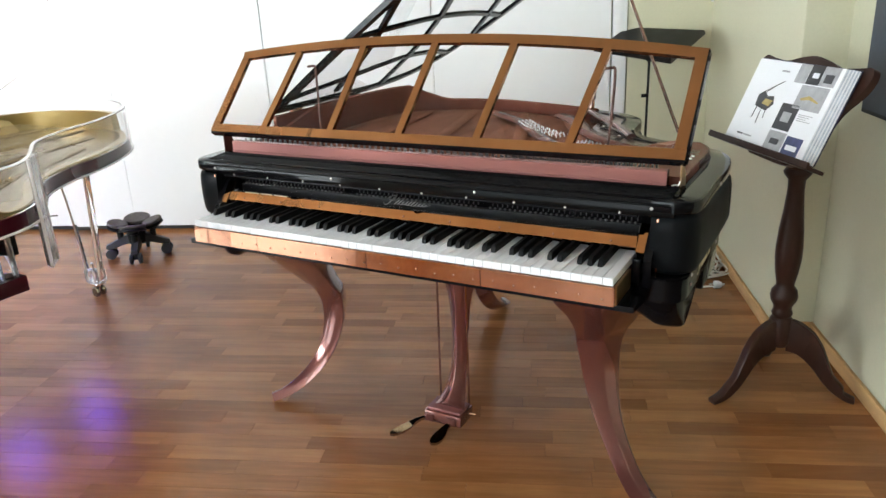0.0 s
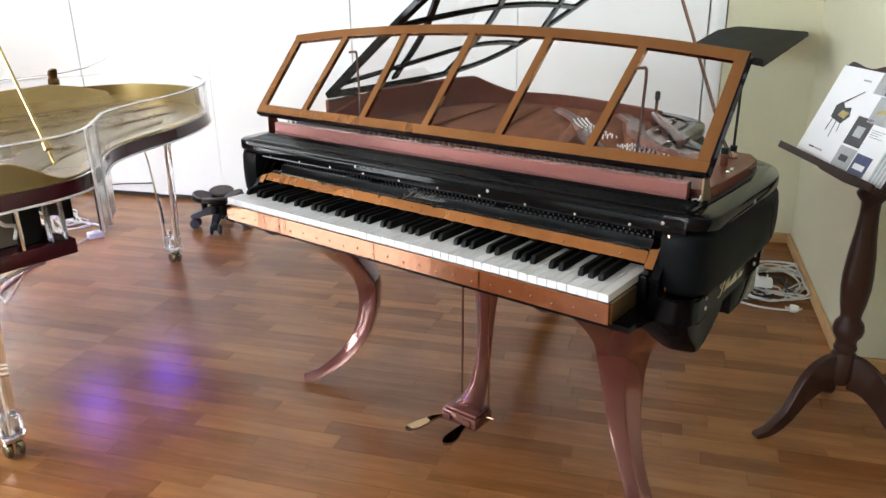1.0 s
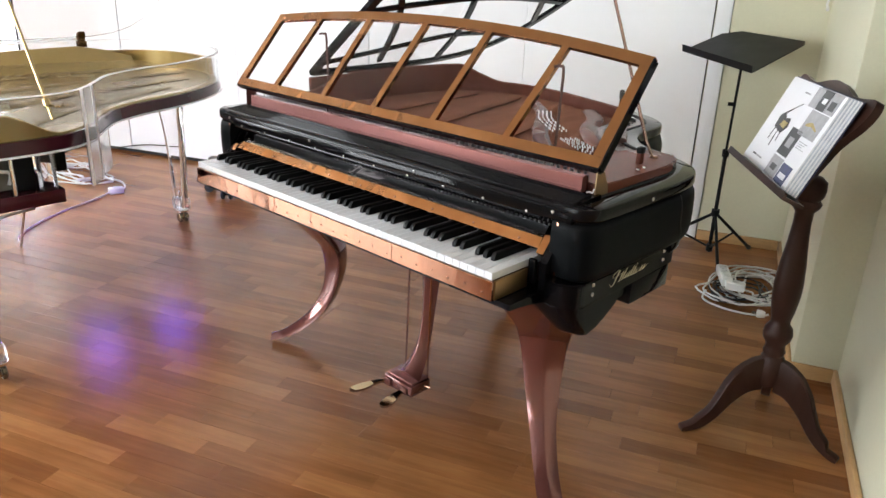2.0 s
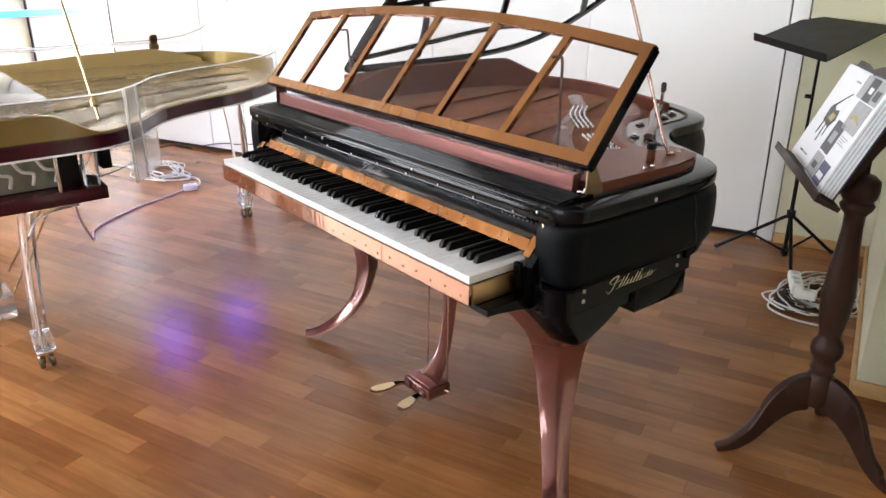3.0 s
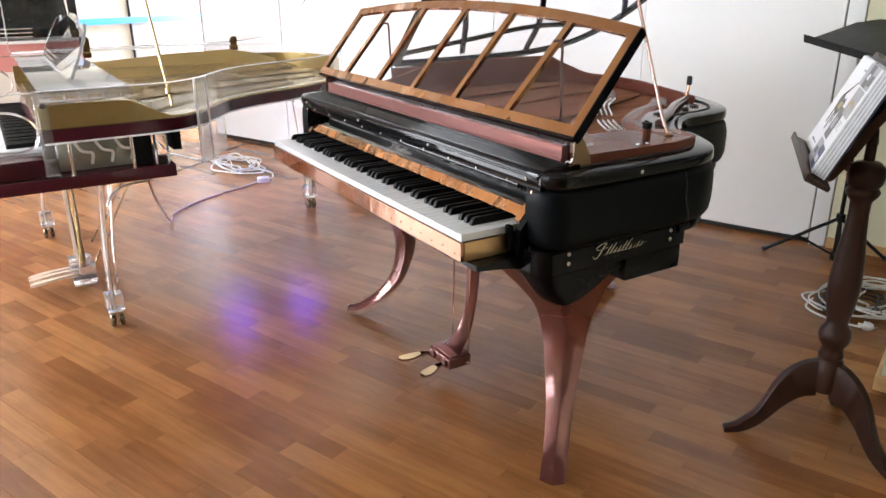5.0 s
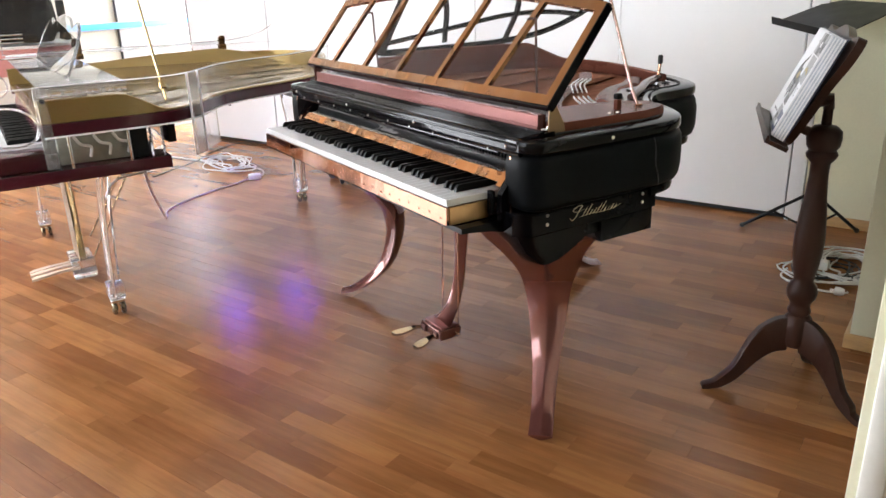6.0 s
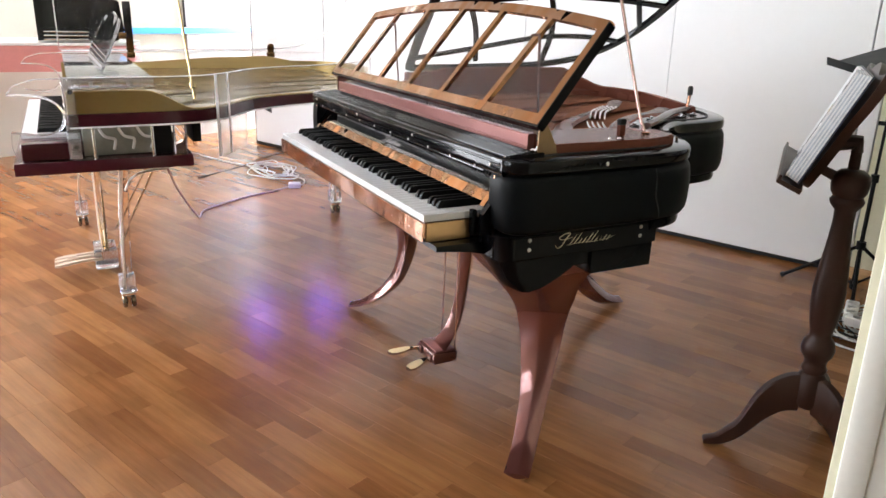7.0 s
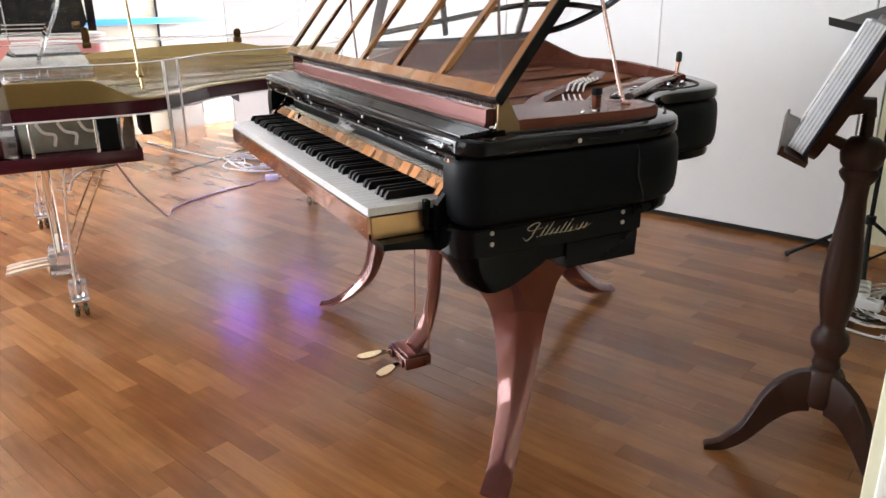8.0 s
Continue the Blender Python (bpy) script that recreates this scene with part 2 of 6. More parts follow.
MAT = {
    "floor_piece": wood_floor("floor_stave", False),
    "floor_rest": wood_floor("floor_staves_far", True),
    "floor_gap": material("floor_gap", (0.16, 0.068, 0.026), 0.5),
    "panel": material("white_panel", (0.85, 0.87, 0.895), 0.42, 0, 0.015, 1.2, bump=0.02, fine=30),
    "dark_gap": material("dark_gap", (0.02, 0.02, 0.022), 0.7),
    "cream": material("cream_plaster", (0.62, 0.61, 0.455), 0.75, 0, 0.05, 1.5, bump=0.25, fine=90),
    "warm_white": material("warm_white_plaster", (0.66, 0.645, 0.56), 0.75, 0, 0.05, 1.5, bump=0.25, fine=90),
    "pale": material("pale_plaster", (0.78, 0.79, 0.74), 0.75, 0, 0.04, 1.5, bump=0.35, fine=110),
    "ceiling": material("ceiling_paint", (0.88, 0.88, 0.87), 0.85, 0, 0.03, 1.0),
    "grey_panel": material("grey_panel", (0.42, 0.415, 0.415), 0.6, 0, 0.03, 1.5),
    "skirting": material("oak_skirting", (0.50, 0.31, 0.14), 0.45, 0, 0.2, 5, (1, 1, 8), 0.1, 40),
    "lacquer": material("black_lacquer", (0.004, 0.004, 0.005), 0.07, 0, 0.2, 8, fine=120, gloss_vary=0.04),
    "mirror_black": material("mirror_black_lacquer", (0.008, 0.008, 0.009), 0.04, 0, 0.2, 8, fine=120, gloss_vary=0.02, coat=0.6),
    "rim_lacquer": material("gloss_black_lacquer", (0.005, 0.005, 0.006), 0.06, 0, 0.2, 8, fine=120, gloss_vary=0.03),
    "beam": material("piano_black_lacquer", (0.003, 0.003, 0.0035), 0.07, 0, 0.2, 8, fine=120, gloss_vary=0.05),
    "cushion": material("black_leather", (0.005, 0.006, 0.007), 0.42, 0, 0.2, 8, bump=0.12, fine=260, gloss_vary=0.05),
    "seam": material("seam_leather", (0.013, 0.014, 0.016), 0.35, 0, 0.2, 30),
    "copper": material("polished_copper", (0.38, 0.20, 0.130), 0.08, 1.0, 0.08, 3.5, (1.6, 0.3, 0.3), 1.0, 9, gloss_vary=0.04),
    "bronze": mirror_metal("polished_bronze", (0.31, 0.148, 0.060), 0.04, 0.024),
    "flat_brass": material("satin_flat_brass", (0.44, 0.27, 0.135), 0.30, 1.0, 0.06, 5, fine=60, gloss_vary=0.04),
    "satin_bracket": material("satin_brown_brass", (0.24, 0.155, 0.08), 0.5, 0.6, 0.1, 12),
    "dark_bronze": mirror_metal("dark_polished_bronze", (0.31, 0.138, 0.050), 0.04, 0.036),
    "rose": material("rose_copper_lacquer", (0.192, 0.067, 0.057), 0.15, 0.55, 0.10, 5, fine=200, gloss_vary=0.04, coat=0.8),
    "rose_light": material("rose_copper_rail", (0.265, 0.118, 0.110), 0.24, 0.5, 0.07, 5, (1, 8, 8), fine=90, gloss_vary=0.05),
    "prop": material("pale_copper_rod", (0.38, 0.25, 0.225), 0.24, 1.0, 0.06, 8),
    "mauve": material("satin_mauve_metal", (0.15, 0.088, 0.078), 0.22, 0.4, 0.08, 6),
    "rose_dark": material("dark_mahogany_lacquer", (0.10, 0.032, 0.026), 0.2, 0.2, 0.1, 5, fine=90),
    "plate": material("copper_plate", (0.155, 0.053, 0.036), 0.26, 0.15, 0.12, 5, fine=140, gloss_vary=0.06),
    "soundboard": material("dark_soundboard", (0.27, 0.122, 0.080), 0.5, 0, 0.30, 3, (14, 1, 1), 0.05, 30, 0.08),
    "dark_steel": material("dark_steel", (0.26, 0.25, 0.25), 0.3, 0.9, 0.12, 12),
    "grey_metal": material("grey_metal", (0.50, 0.47, 0.45), 0.3, 0.8, 0.1, 12),
    "chrome": material("chrome", (0.82, 0.82, 0.84), 0.09, 1.0, 0.04, 12, gloss_vary=0.03),
    "pedal": material("dark_polished_brass", (0.38, 0.30, 0.19), 0.07, 1.0, 0.1, 12),
    "hinge": material("brown_bronze", (0.22, 0.125, 0.05), 0.22, 0.85, 0.15, 12),
    "wheel": material("dull_brass_wheel", (0.20, 0.16, 0.10), 0.25, 0.9, 0.1, 12),
    "brass": material("brass", (0.36, 0.27, 0.12), 0.24, 1.0, 0.07, 12, gloss_vary=0.05),
    "gold": material("gold_bronze_paint", (0.37, 0.265, 0.10), 0.30, 0.7, 0.10, 5, fine=120, gloss_vary=0.06, coat=0.3),
    "gold_plate": material("gold_bronze_cast", (0.21, 0.145, 0.05), 0.26, 0.7, 0.12, 4, fine=120, gloss_vary=0.06),
    "burgundy": material("burgundy_lacquer", (0.055, 0.008, 0.016), 0.14, 0, 0.15, 6, gloss_vary=0.05),
    "ivory": material("white_key", (0.70, 0.715, 0.745), 0.22, 0, 0.015, 14, gloss_vary=0.05, random_vary=0.02),
    "ebony": material("black_key", (0.005, 0.005, 0.0055), 0.5, 0, 0.2, 20, gloss_vary=0.06, random_vary=0.15),
    "felt": material("dark_felt", (0.05, 0.022, 0.024), 0.9, 0, 0.2, 30),
    "glass": clear("clear_pane", (1.0, 1.0, 1.0), 0.0, 1.15),
    "strip_glass": clear("name_strip_glass", (1.0, 1.0, 1.0), 0.02, 1.32),
    "acrylic": clear("clear_acrylic", (0.995, 0.997, 1.0), 0.0, 1.22),
    "acrylic_white": material("milky_acrylic", (0.97, 0.975, 0.985), 0.05, 0, 0.02, 8, glass=0.88, ior=1.2),
    "smoke": material("smoky_grey_box", (0.36, 0.36, 0.31), 0.12, 0.3, 0.3, 5, fine=20),
    "shelf_white": material("bright_milky_acrylic", (0.97, 0.975, 0.985), 0.04, 0, 0.03, 8, glass=0.93, ior=1.35),
    # opaque pale colours stand for the shine on clear edges and steel studs
    "edge": material("white_edge_shine", (0.93, 0.94, 0.98), 0.12, 0, 0.02, 8),
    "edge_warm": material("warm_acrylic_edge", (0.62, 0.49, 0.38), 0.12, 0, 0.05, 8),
    "acrylic_soft": material("frosted_acrylic", (0.96, 0.97, 0.99), 0.08, 0, 0.03, 8, glass=0.9, ior=1.4),
    "walnut": material("dark_stained_wood", (0.034, 0.014, 0.0095), 0.34, 0, 0.3, 6, (1, 1, 0.3), 0.08, 50, 0.06),
    "black_metal": material("black_metal", (0.008, 0.0085, 0.009), 0.42, 0.0, 0.15, 12, fine=200),
    "rubber": material("black_rubber", (0.022, 0.022, 0.024), 0.6, 0, 0.2, 20, bump=0.1),
    "dolly_pad": material("grey_carpet_pad", (0.11, 0.098, 0.092), 0.95, 0, 0.25, 60, bump=0.4, fine=300),
    "paper": material("coated_paper", (0.80, 0.81, 0.84), 0.35, 0, 0.02, 4, gloss_vary=0.05),
    # darker copy of the paper, with the shade of the page edges in it
    "paper_shaded": material("grey_blue_shaded_paper", (0.52, 0.56, 0.64), 0.6, 0, 0.15, 60),
    "ink_black": material("ink_black", (0.03, 0.03, 0.035), 0.35, 0, 0.3, 40),
    "ink_grey": material("ink_grey", (0.36, 0.36, 0.38), 0.4, 0, 0.2, 40),
    "ink_blue": material("ink_blue", (0.03, 0.04, 0.13), 0.35, 0, 0.5, 40),
    "ink_gold": material("ink_gold", (0.40, 0.30, 0.10), 0.4, 0, 0.3, 40),
    "book_cover": material("book_cover", (0.02, 0.02, 0.06), 0.4),
    "white_cable": material("white_cable", (0.66, 0.65, 0.62), 0.45, 0, 0.06, 10),
    "grey_cable": material("grey_cable", (0.40, 0.39, 0.37), 0.5, 0, 0.1, 10),
    "pink_cable": material("pale_pink_cable", (0.56, 0.42, 0.40), 0.45, 0, 0.06, 10),
    "black_cable": material("black_cable", (0.02, 0.02, 0.02), 0.5, 0, 0.2, 10),
    "white_plastic": material("white_plastic", (0.76, 0.76, 0.74), 0.35, 0, 0.03, 10),
    "slate": material("slate_picture", (0.045, 0.055, 0.072), 0.5, 0, 0.2, 5),
    "pink": material("pink_lacquer", (0.62, 0.26, 0.24), 0.3, 0.2, 0.08, 5),
    "inlay": material("gilt_lettering", (0.62, 0.55, 0.38), 0.3, 0.7, 0.1, 30),
    "led": material("led_violet", (0.22, 0.08, 1.0), 0.5, 0, 0.0, glow=28.0),
    "pale_glow": material("pale_blue_glow", (0.08, 0.38, 1.0), 0.5, 0, 0.0, glow=0.9),
    "outside": material("bright_sky_backdrop", (0.9, 0.95, 1.0), 1.0, 0, 0.05, 0.6, glow=3.0),
}

# ---------------------------------------------------------------- the room
MAT["cushion"].node_tree.nodes["Principled BSDF"].inputs["Specular IOR Level"].default_value = 0.06
MAT["lacquer"].node_tree.nodes["Principled BSDF"].inputs["Specular IOR Level"].default_value = 0.11
MAT["black_metal"].node_tree.nodes["Principled BSDF"].inputs["Specular IOR Level"].default_value = 0.15
MAT["ebony"].node_tree.nodes["Principled BSDF"].inputs["Specular IOR Level"].default_value = 0.15
MAT["walnut"].node_tree.nodes["Principled BSDF"].inputs["Specular IOR Level"].default_value = 0.22
MAT["rim_lacquer"].node_tree.nodes["Principled BSDF"].inputs["Specular IOR Level"].default_value = 0.18
MAT["plate"].node_tree.nodes["Principled BSDF"].inputs["Specular IOR Level"].default_value = 0.05
MAT["beam"].node_tree.nodes["Principled BSDF"].inputs["Specular IOR Level"].default_value = 0.09
MAT["soundboard"].node_tree.nodes["Principled BSDF"].inputs["Specular IOR Level"].default_value = 0.0
MAT["mauve"].node_tree.nodes["Principled BSDF"].inputs["Specular IOR Level"].default_value = 0.25
MAT["rose_light"].node_tree.nodes["Principled BSDF"].inputs["Specular IOR Level"].default_value = 0.12
HEIGHT = 2.6
floor = setting("floor", new_box((-7.4, -6.6, -0.12), (6.8, 2.2, -0.008)), MAT["floor_gap"], "oiled reddish-brown strip parquet floor with glossy sheen")


def holed_wall(axis, at, thick, lo, hi, hole):
    """A wall along x or y with one rectangular opening (from, to, bottom, top)."""
    bm = bmesh.new()
    a, b, z0, z1 = hole
    for u0, u1, w0, w1 in ((lo, a, 0, HEIGHT), (b, hi, 0, HEIGHT), (a, b, 0, z0), (a, b, z1, HEIGHT)):
        if axis == "x":
            box(bm, (u0, at, w0), (u1, at + thick, w1))
        else:
            box(bm, (at, u0, w0), (at + thick, u1, w1))
    return bm


def window(name, axis, at, hole, label):
    """Frame, mullions, sill and panes in an opening."""
    root = new(name)
    root.matrix_world = ROOM @ Matrix.Translation((at, hole[0], 0) if axis == "y" else (hole[0], at, 0))
    tagged(root, label, "", "", "structure")
    WORLD_OF[root] = root.matrix_basis.copy()
    a, b, z0, z1 = hole
    n = 3

    def bar(u0, u1, w0, w1, d):
        bm = new_box((at - d, u0, w0), (at + d, u1, w1), 0.006) if axis == "y" else new_box((u0, at - d, w0), (u1, at + d, w1), 0.006)
        bm.transform(ROOM)
        return bm

    part("window_sill", bar(a - 0.04, b + 0.04, z0 - 0.035, z0 + 0.002, 0.12), MAT["panel"], root)
    for u0, u1, w0, w1 in ((a, a + 0.06, z0, z1), (b - 0.06, b, z0, z1), (a + 0.06, b - 0.06, z0, z0 + 0.06), (a + 0.06, b - 0.06, z1 - 0.06, z1)):
        part("window_frame", bar(u0, u1, w0, w1, 0.03), MAT["panel"], root)
    for k in range(1, n):
        u = a + (b - a) * k / n
        part("mullion", bar(u - 0.03, u + 0.03, z0 + 0.06, z1 - 0.06, 0.028), MAT["panel"], root)
    for k in range(n):
        u0, u1 = a + (b - a) * k / n + 0.03, a + (b - a) * (k + 1) / n - 0.03
        pane = part("pane", bar(u0, u1, z0 + 0.06, z1 - 0.06, 0.008), MAT["glass"], root)
        pane.visible_shadow = False
    return root


ALCOVE_HOLE = (-5.64, -5.04, 0.3, 2.4)
WEST_HOLE, SOUTH_HOLE = (-5.30, -3.00, 0.25, 2.45), (-5.05, -1.35, 0.55, 2.35)
setting("wall_north", new_box((-4.98, 0.055, 0), (0.7, 0.2, HEIGHT)), MAT["cream"], "plain plastered wall behind the white panels")
setting("wall_north_pier", new_box((0.088, 0.0, 0), (0.525, 0.054, HEIGHT)), MAT["cream"], "cream plastered wall beside the white panels")
setting("wall_east", new_box((0.525, -1.43, 0), (0.83, 0.2, HEIGHT), 0.006), MAT["cream"], "cream plastered side wall with a shallow step")
setting("wall_east_recess", new_box((0.68, -2.9, 0), (0.829, -1.43, HEIGHT), 0.006), MAT["cream"], "cream plastered recess of the side wall")
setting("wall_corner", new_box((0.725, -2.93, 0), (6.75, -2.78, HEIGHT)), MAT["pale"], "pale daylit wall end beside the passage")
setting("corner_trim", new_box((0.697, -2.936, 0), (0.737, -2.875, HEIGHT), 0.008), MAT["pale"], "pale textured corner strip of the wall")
setting("wall_south", holed_wall("x", -6.65, 0.15, -5.85, 6.75, SOUTH_HOLE), MAT["cream"], "plain cream wall with a wide window")
setting("wall_east_passage", new_box((6.6, -6.5, 0), (6.75, -2.93, HEIGHT)), MAT["cream"], "plain cream wall of the passage")
setting("wall_west", holed_wall("y", -5.85, 0.15, -6.5, -0.2, WEST_HOLE), MAT["warm_white"], "cream wall with a tall bright window")
setting("wall_west_panel", new_box((-5.85, -0.19, 0), (-5.69, 2.1, HEIGHT)), MAT["grey_panel"], "light grey panelled wall")
setting("wall_joint", new_box((-5.84, -0.2, 0), (-5.68, -0.19, HEIGHT)), MAT["dark_gap"], "dark joint between cream and grey wall")
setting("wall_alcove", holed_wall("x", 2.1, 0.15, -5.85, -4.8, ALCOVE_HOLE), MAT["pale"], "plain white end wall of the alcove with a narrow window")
window("window_3", "x", 2.17, ALCOVE_HOLE, "narrow white-framed window of the alcove")
setting("backdrop_north", new_box((-7, 4.4, -0.5), (-3, 4.5, 5)), MAT["outside"], "bright hazy sky seen through the window")
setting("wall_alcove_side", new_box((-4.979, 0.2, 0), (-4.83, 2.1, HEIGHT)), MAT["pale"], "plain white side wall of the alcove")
setting("ceiling", new_box((-5.9, -6.7, HEIGHT), (6.8, 2.3, HEIGHT + 0.1)), MAT["ceiling"], "plain white ceiling")
window("window_1", "y", -5.78, WEST_HOLE, "wide white-framed window with three tall panes")
window("window_2", "x", -6.58, SOUTH_HOLE, "wide white-framed window with three panes")
setting("backdrop", new_box((-8.2, -7.0, -0.5), (-8.1, 2.0, 5)), MAT["outside"], "bright hazy sky seen through the window")
setting("backdrop_south", new_box((-6, -8.9, -0.5), (4, -8.8, 5)), MAT["outside"], "bright hazy sky seen through the window")

# glowing strip added for the coloured line of light along this wall
bar = thing("light_line", ROOM @ Vector((-5.68, 0.30, 0.97)), "slim pale blue glowing strip standing for a line of light on the wall", "light bar")
bm = new_box((-5.679, -0.95, 0.950), (-5.668, 0.95, 1.008), 0.003)
bm.transform(ROOM)
part("housing", bm, MAT["white_plastic"], bar)
bm = new_box((-5.6675, -0.94, 0.953), (-5.6645, 0.94, 1.005), 0.001)
bm.transform(ROOM)
part("diffuser", bm, MAT["pale_glow"], bar, "pale blue glowing face")

# sliding panels in front of the north wall
panels = new("panel_wall")
panels.matrix_world = ROOM
WORLD_OF[panels] = ROOM.copy()
tagged(panels, "row of tall plain white sliding panels", "", "", "structure")
PANEL = 0.985
for k in range(5):
    x1 = -k * PANEL
    bm = new_box((x1 - PANEL + 0.0025, 0.004 * (k % 2), 0.03), (x1 - 0.0025, 0.03 + 0.004 * (k % 2), HEIGHT - 0.002), 0.0015, 1)
    bm.transform(ROOM)
    part("panel", bm, MAT["panel"], panels)
bm = new_box((-4.98, 0.032, 0), (0.0, 0.054, HEIGHT - 0.002))
bm.transform(ROOM)
part("recess", bm, MAT["dark_gap"], panels, "dark gap behind and below the panels")
bm = new_box((0.006, -0.004, 0), (0.082, 0.052, HEIGHT - 0.002), 0.003)
bm.transform(ROOM)
part("jamb", bm, MAT["panel"], panels, "white end post of the panels")


def skirting(name, x0, x1, y0, y1):
    setting(name, new_box((x0, y0, 0), (x1, y1, 0.055), 0.004), MAT["skirting"], "low oak skirting board along the cream wall")


skirting("baseboard_1", 0.088, 0.508, -0.016, -0.001)
skirting("baseboard_2", 0.509, 0.524, -1.43, -0.001)
skirting("baseboard_3", 0.509, 0.664, -1.446, -1.431)
skirting("baseboard_4", 0.664, 0.679, -2.87, -1.431)
skirting("baseboard_5", 0.739, 6.6, -2.946, -2.931)

picture = thing("wall_picture", ROOM @ Vector((0.655, -1.9, 0.92)), "dark slate-blue framed picture hung on the cream wall", "picture")
bm = new_box((0.648, -2.25, 0.925), (0.679, -1.68, 1.45), 0.004)
bm.transform(ROOM)
part("frame", bm, MAT["black_metal"], picture)
bm = new_box((0.644, -2.235, 0.94), (0.650, -1.695, 1.435))
bm.transform(ROOM)
part("canvas", bm, MAT["slate"], picture, "dark slate-blue canvas")

hook = bmesh.new()
tube(hook, [(0.524, -0.06, 1.30), (0.505, -0.06, 1.30), (0.500, -0.06, 1.27), (0.508, -0.06, 1.255)], 0.006)
ball(hook, (0.506, -0.06, 1.25), 0.009)
hook.transform(ROOM)
solid("wall_hook", hook, MAT["white_plastic"], "small white hook screwed to the cream wall", "hook")

# ---------------------------------------------------------------- the black and copper grand piano
piano = thing("grand_piano", (0, 0.6, 0), "black lacquered grand piano with curved copper legs and open glazed lid", "piano")

RIM = [(0.65, 0.160), (0.704, 0.162), (0.732, 0.184), (0.739, 0.23), (0.741, 0.35), (0.742, 0.45), (0.741, 0.54), (0.733, 0.618), (0.707, 0.681), (0.662, 0.726), (0.585, 0.772), (0.495, 0.815), (0.43, 0.878), (0.388, 0.955), (0.377, 1.04), (0.370, 1.108), (0.342, 1.184), (0.275, 1.248), (0.16, 1.305), (0.0, 1.365), (-0.2, 1.43), (-0.4, 1.44), (-0.58, 1.385), (-0.70, 1.265), (-0.745, 1.1), (-0.755, 0.9), (-0.757, 0.6), (-0.752, 0.35), (-0.75, 0.23), (-0.743, 0.184), (-0.715, 0.162), (-0.66, 0.160)]
RIM = [(p.x, p.y) for p in smooth_path([(x, y, 0) for x, y in RIM], 6)]


def offset(path, d):
    out = []
    for i, (x, y) in enumerate(path):
        a, b = path[max(i - 1, 0)], path[min(i + 1, len(path) - 1)]
        t = Vector((b[0] - a[0], b[1] - a[1])).normalized()
        out.append((x + t.y * d, y - t.x * d))
    return out


def rim_loft(profile, path, swell=0.0):
    """A moulding round the case: profile rows of (outward, z); swell fattens it where the case bends."""
    rings = []
    for i, (x, y) in enumerate(path):
        k = 1 + swell * min(1.0, max(0.0, (y - 0.42) / 0.2))
        rings.append([(*offset(path[max(i - 1, 0):i + 2], d * k if d > 0 else d)[min(i, 1)], z) for d, z in profile])
    return loft(bmesh.new(), rings)


part("case_side", rim_loft([(-0.03, 0.735), (-0.003, 0.735), (0.006, 0.740), (0.0105, 0.752), (0.0125, 0.775), (0.013, 0.805), (0.0125, 0.835), (0.0105, 0.857), (0.006, 0.869), (-0.003, 0.874), (-0.03, 0.874)], RIM, 0.5), MAT["cushion"], piano, "black padded case side with rounded bulge", 50)
part("top_rim", rim_loft([(-0.055, 0.8765), (-0.002, 0.8765), (0.009, 0.878), (0.0122, 0.882), (0.0125, 0.899), (0.0105, 0.906), (0.005, 0.909), (-0.055, 0.909)], RIM), MAT["rim_lacquer"], piano, "glossy black top rim of the case", 40)
REAR = [p for p in RIM if p[1] > 0.56]
part("bottom_rim", rim_loft([(-0.04, 0.706), (-0.012, 0.706), (-0.001, 0.711), (0.001, 0.722), (-0.003, 0.732), (-0.04, 0.733)], REAR), MAT["lacquer"], piano)
part("bottom_board", prism(bmesh.new(), offset(RIM, -0.035), 0.715, 0.731), MAT["lacquer"], piano)
inner = offset(RIM, -0.056)
bm = loft(bmesh.new(), [[(x, y, z) for x, y in offset(RIM, d)] for d, z in ((-0.040, 0.908), (-0.040, 0.912), (-0.047, 0.912), (-0.047, 0.908))], wrap=False)
part("rim_gasket", bm, MAT["rubber"], piano)
# padded seams on the case sides
for k, lean in ((37, 3), (96, 0)):
    rows = []
    for d, z, step in ((0.006, 0.740, 1.0), (0.0125, 0.770, 0.7), (0.013, 0.805, 0.3), (0.0125, 0.838, 0.0), (0.006, 0.869, -0.2)):
        i = k + round(lean * step * 0.5)
        grow = 1 + 0.5 * min(1.0, max(0.0, (RIM[i][1] - 0.42) / 0.2))
        rows.append((*offset(RIM, d * grow + 0.0005)[i], z))
    part("seam", tube(bmesh.new(), smooth_path(rows, 3), 0.0019, 6), MAT["seam"], piano, "stitched seam of the padding")

# lower side rails that turn round the front corner, leg brackets, rear blocks
def round_corner(s, x_in, x_out, y_front, y_back, r):
    """Outline in plan of a rail with its outer front corner rounded."""
    arc = [(s * (x_out - r + r * math.sin(a)), y_front + r - r * math.cos(a)) for a in [math.pi / 2 * k / 8 for k in range(9)]]
    return [(s * x_in, y_front), *arc, (s * x_out, y_back), (s * x_in, y_back)]


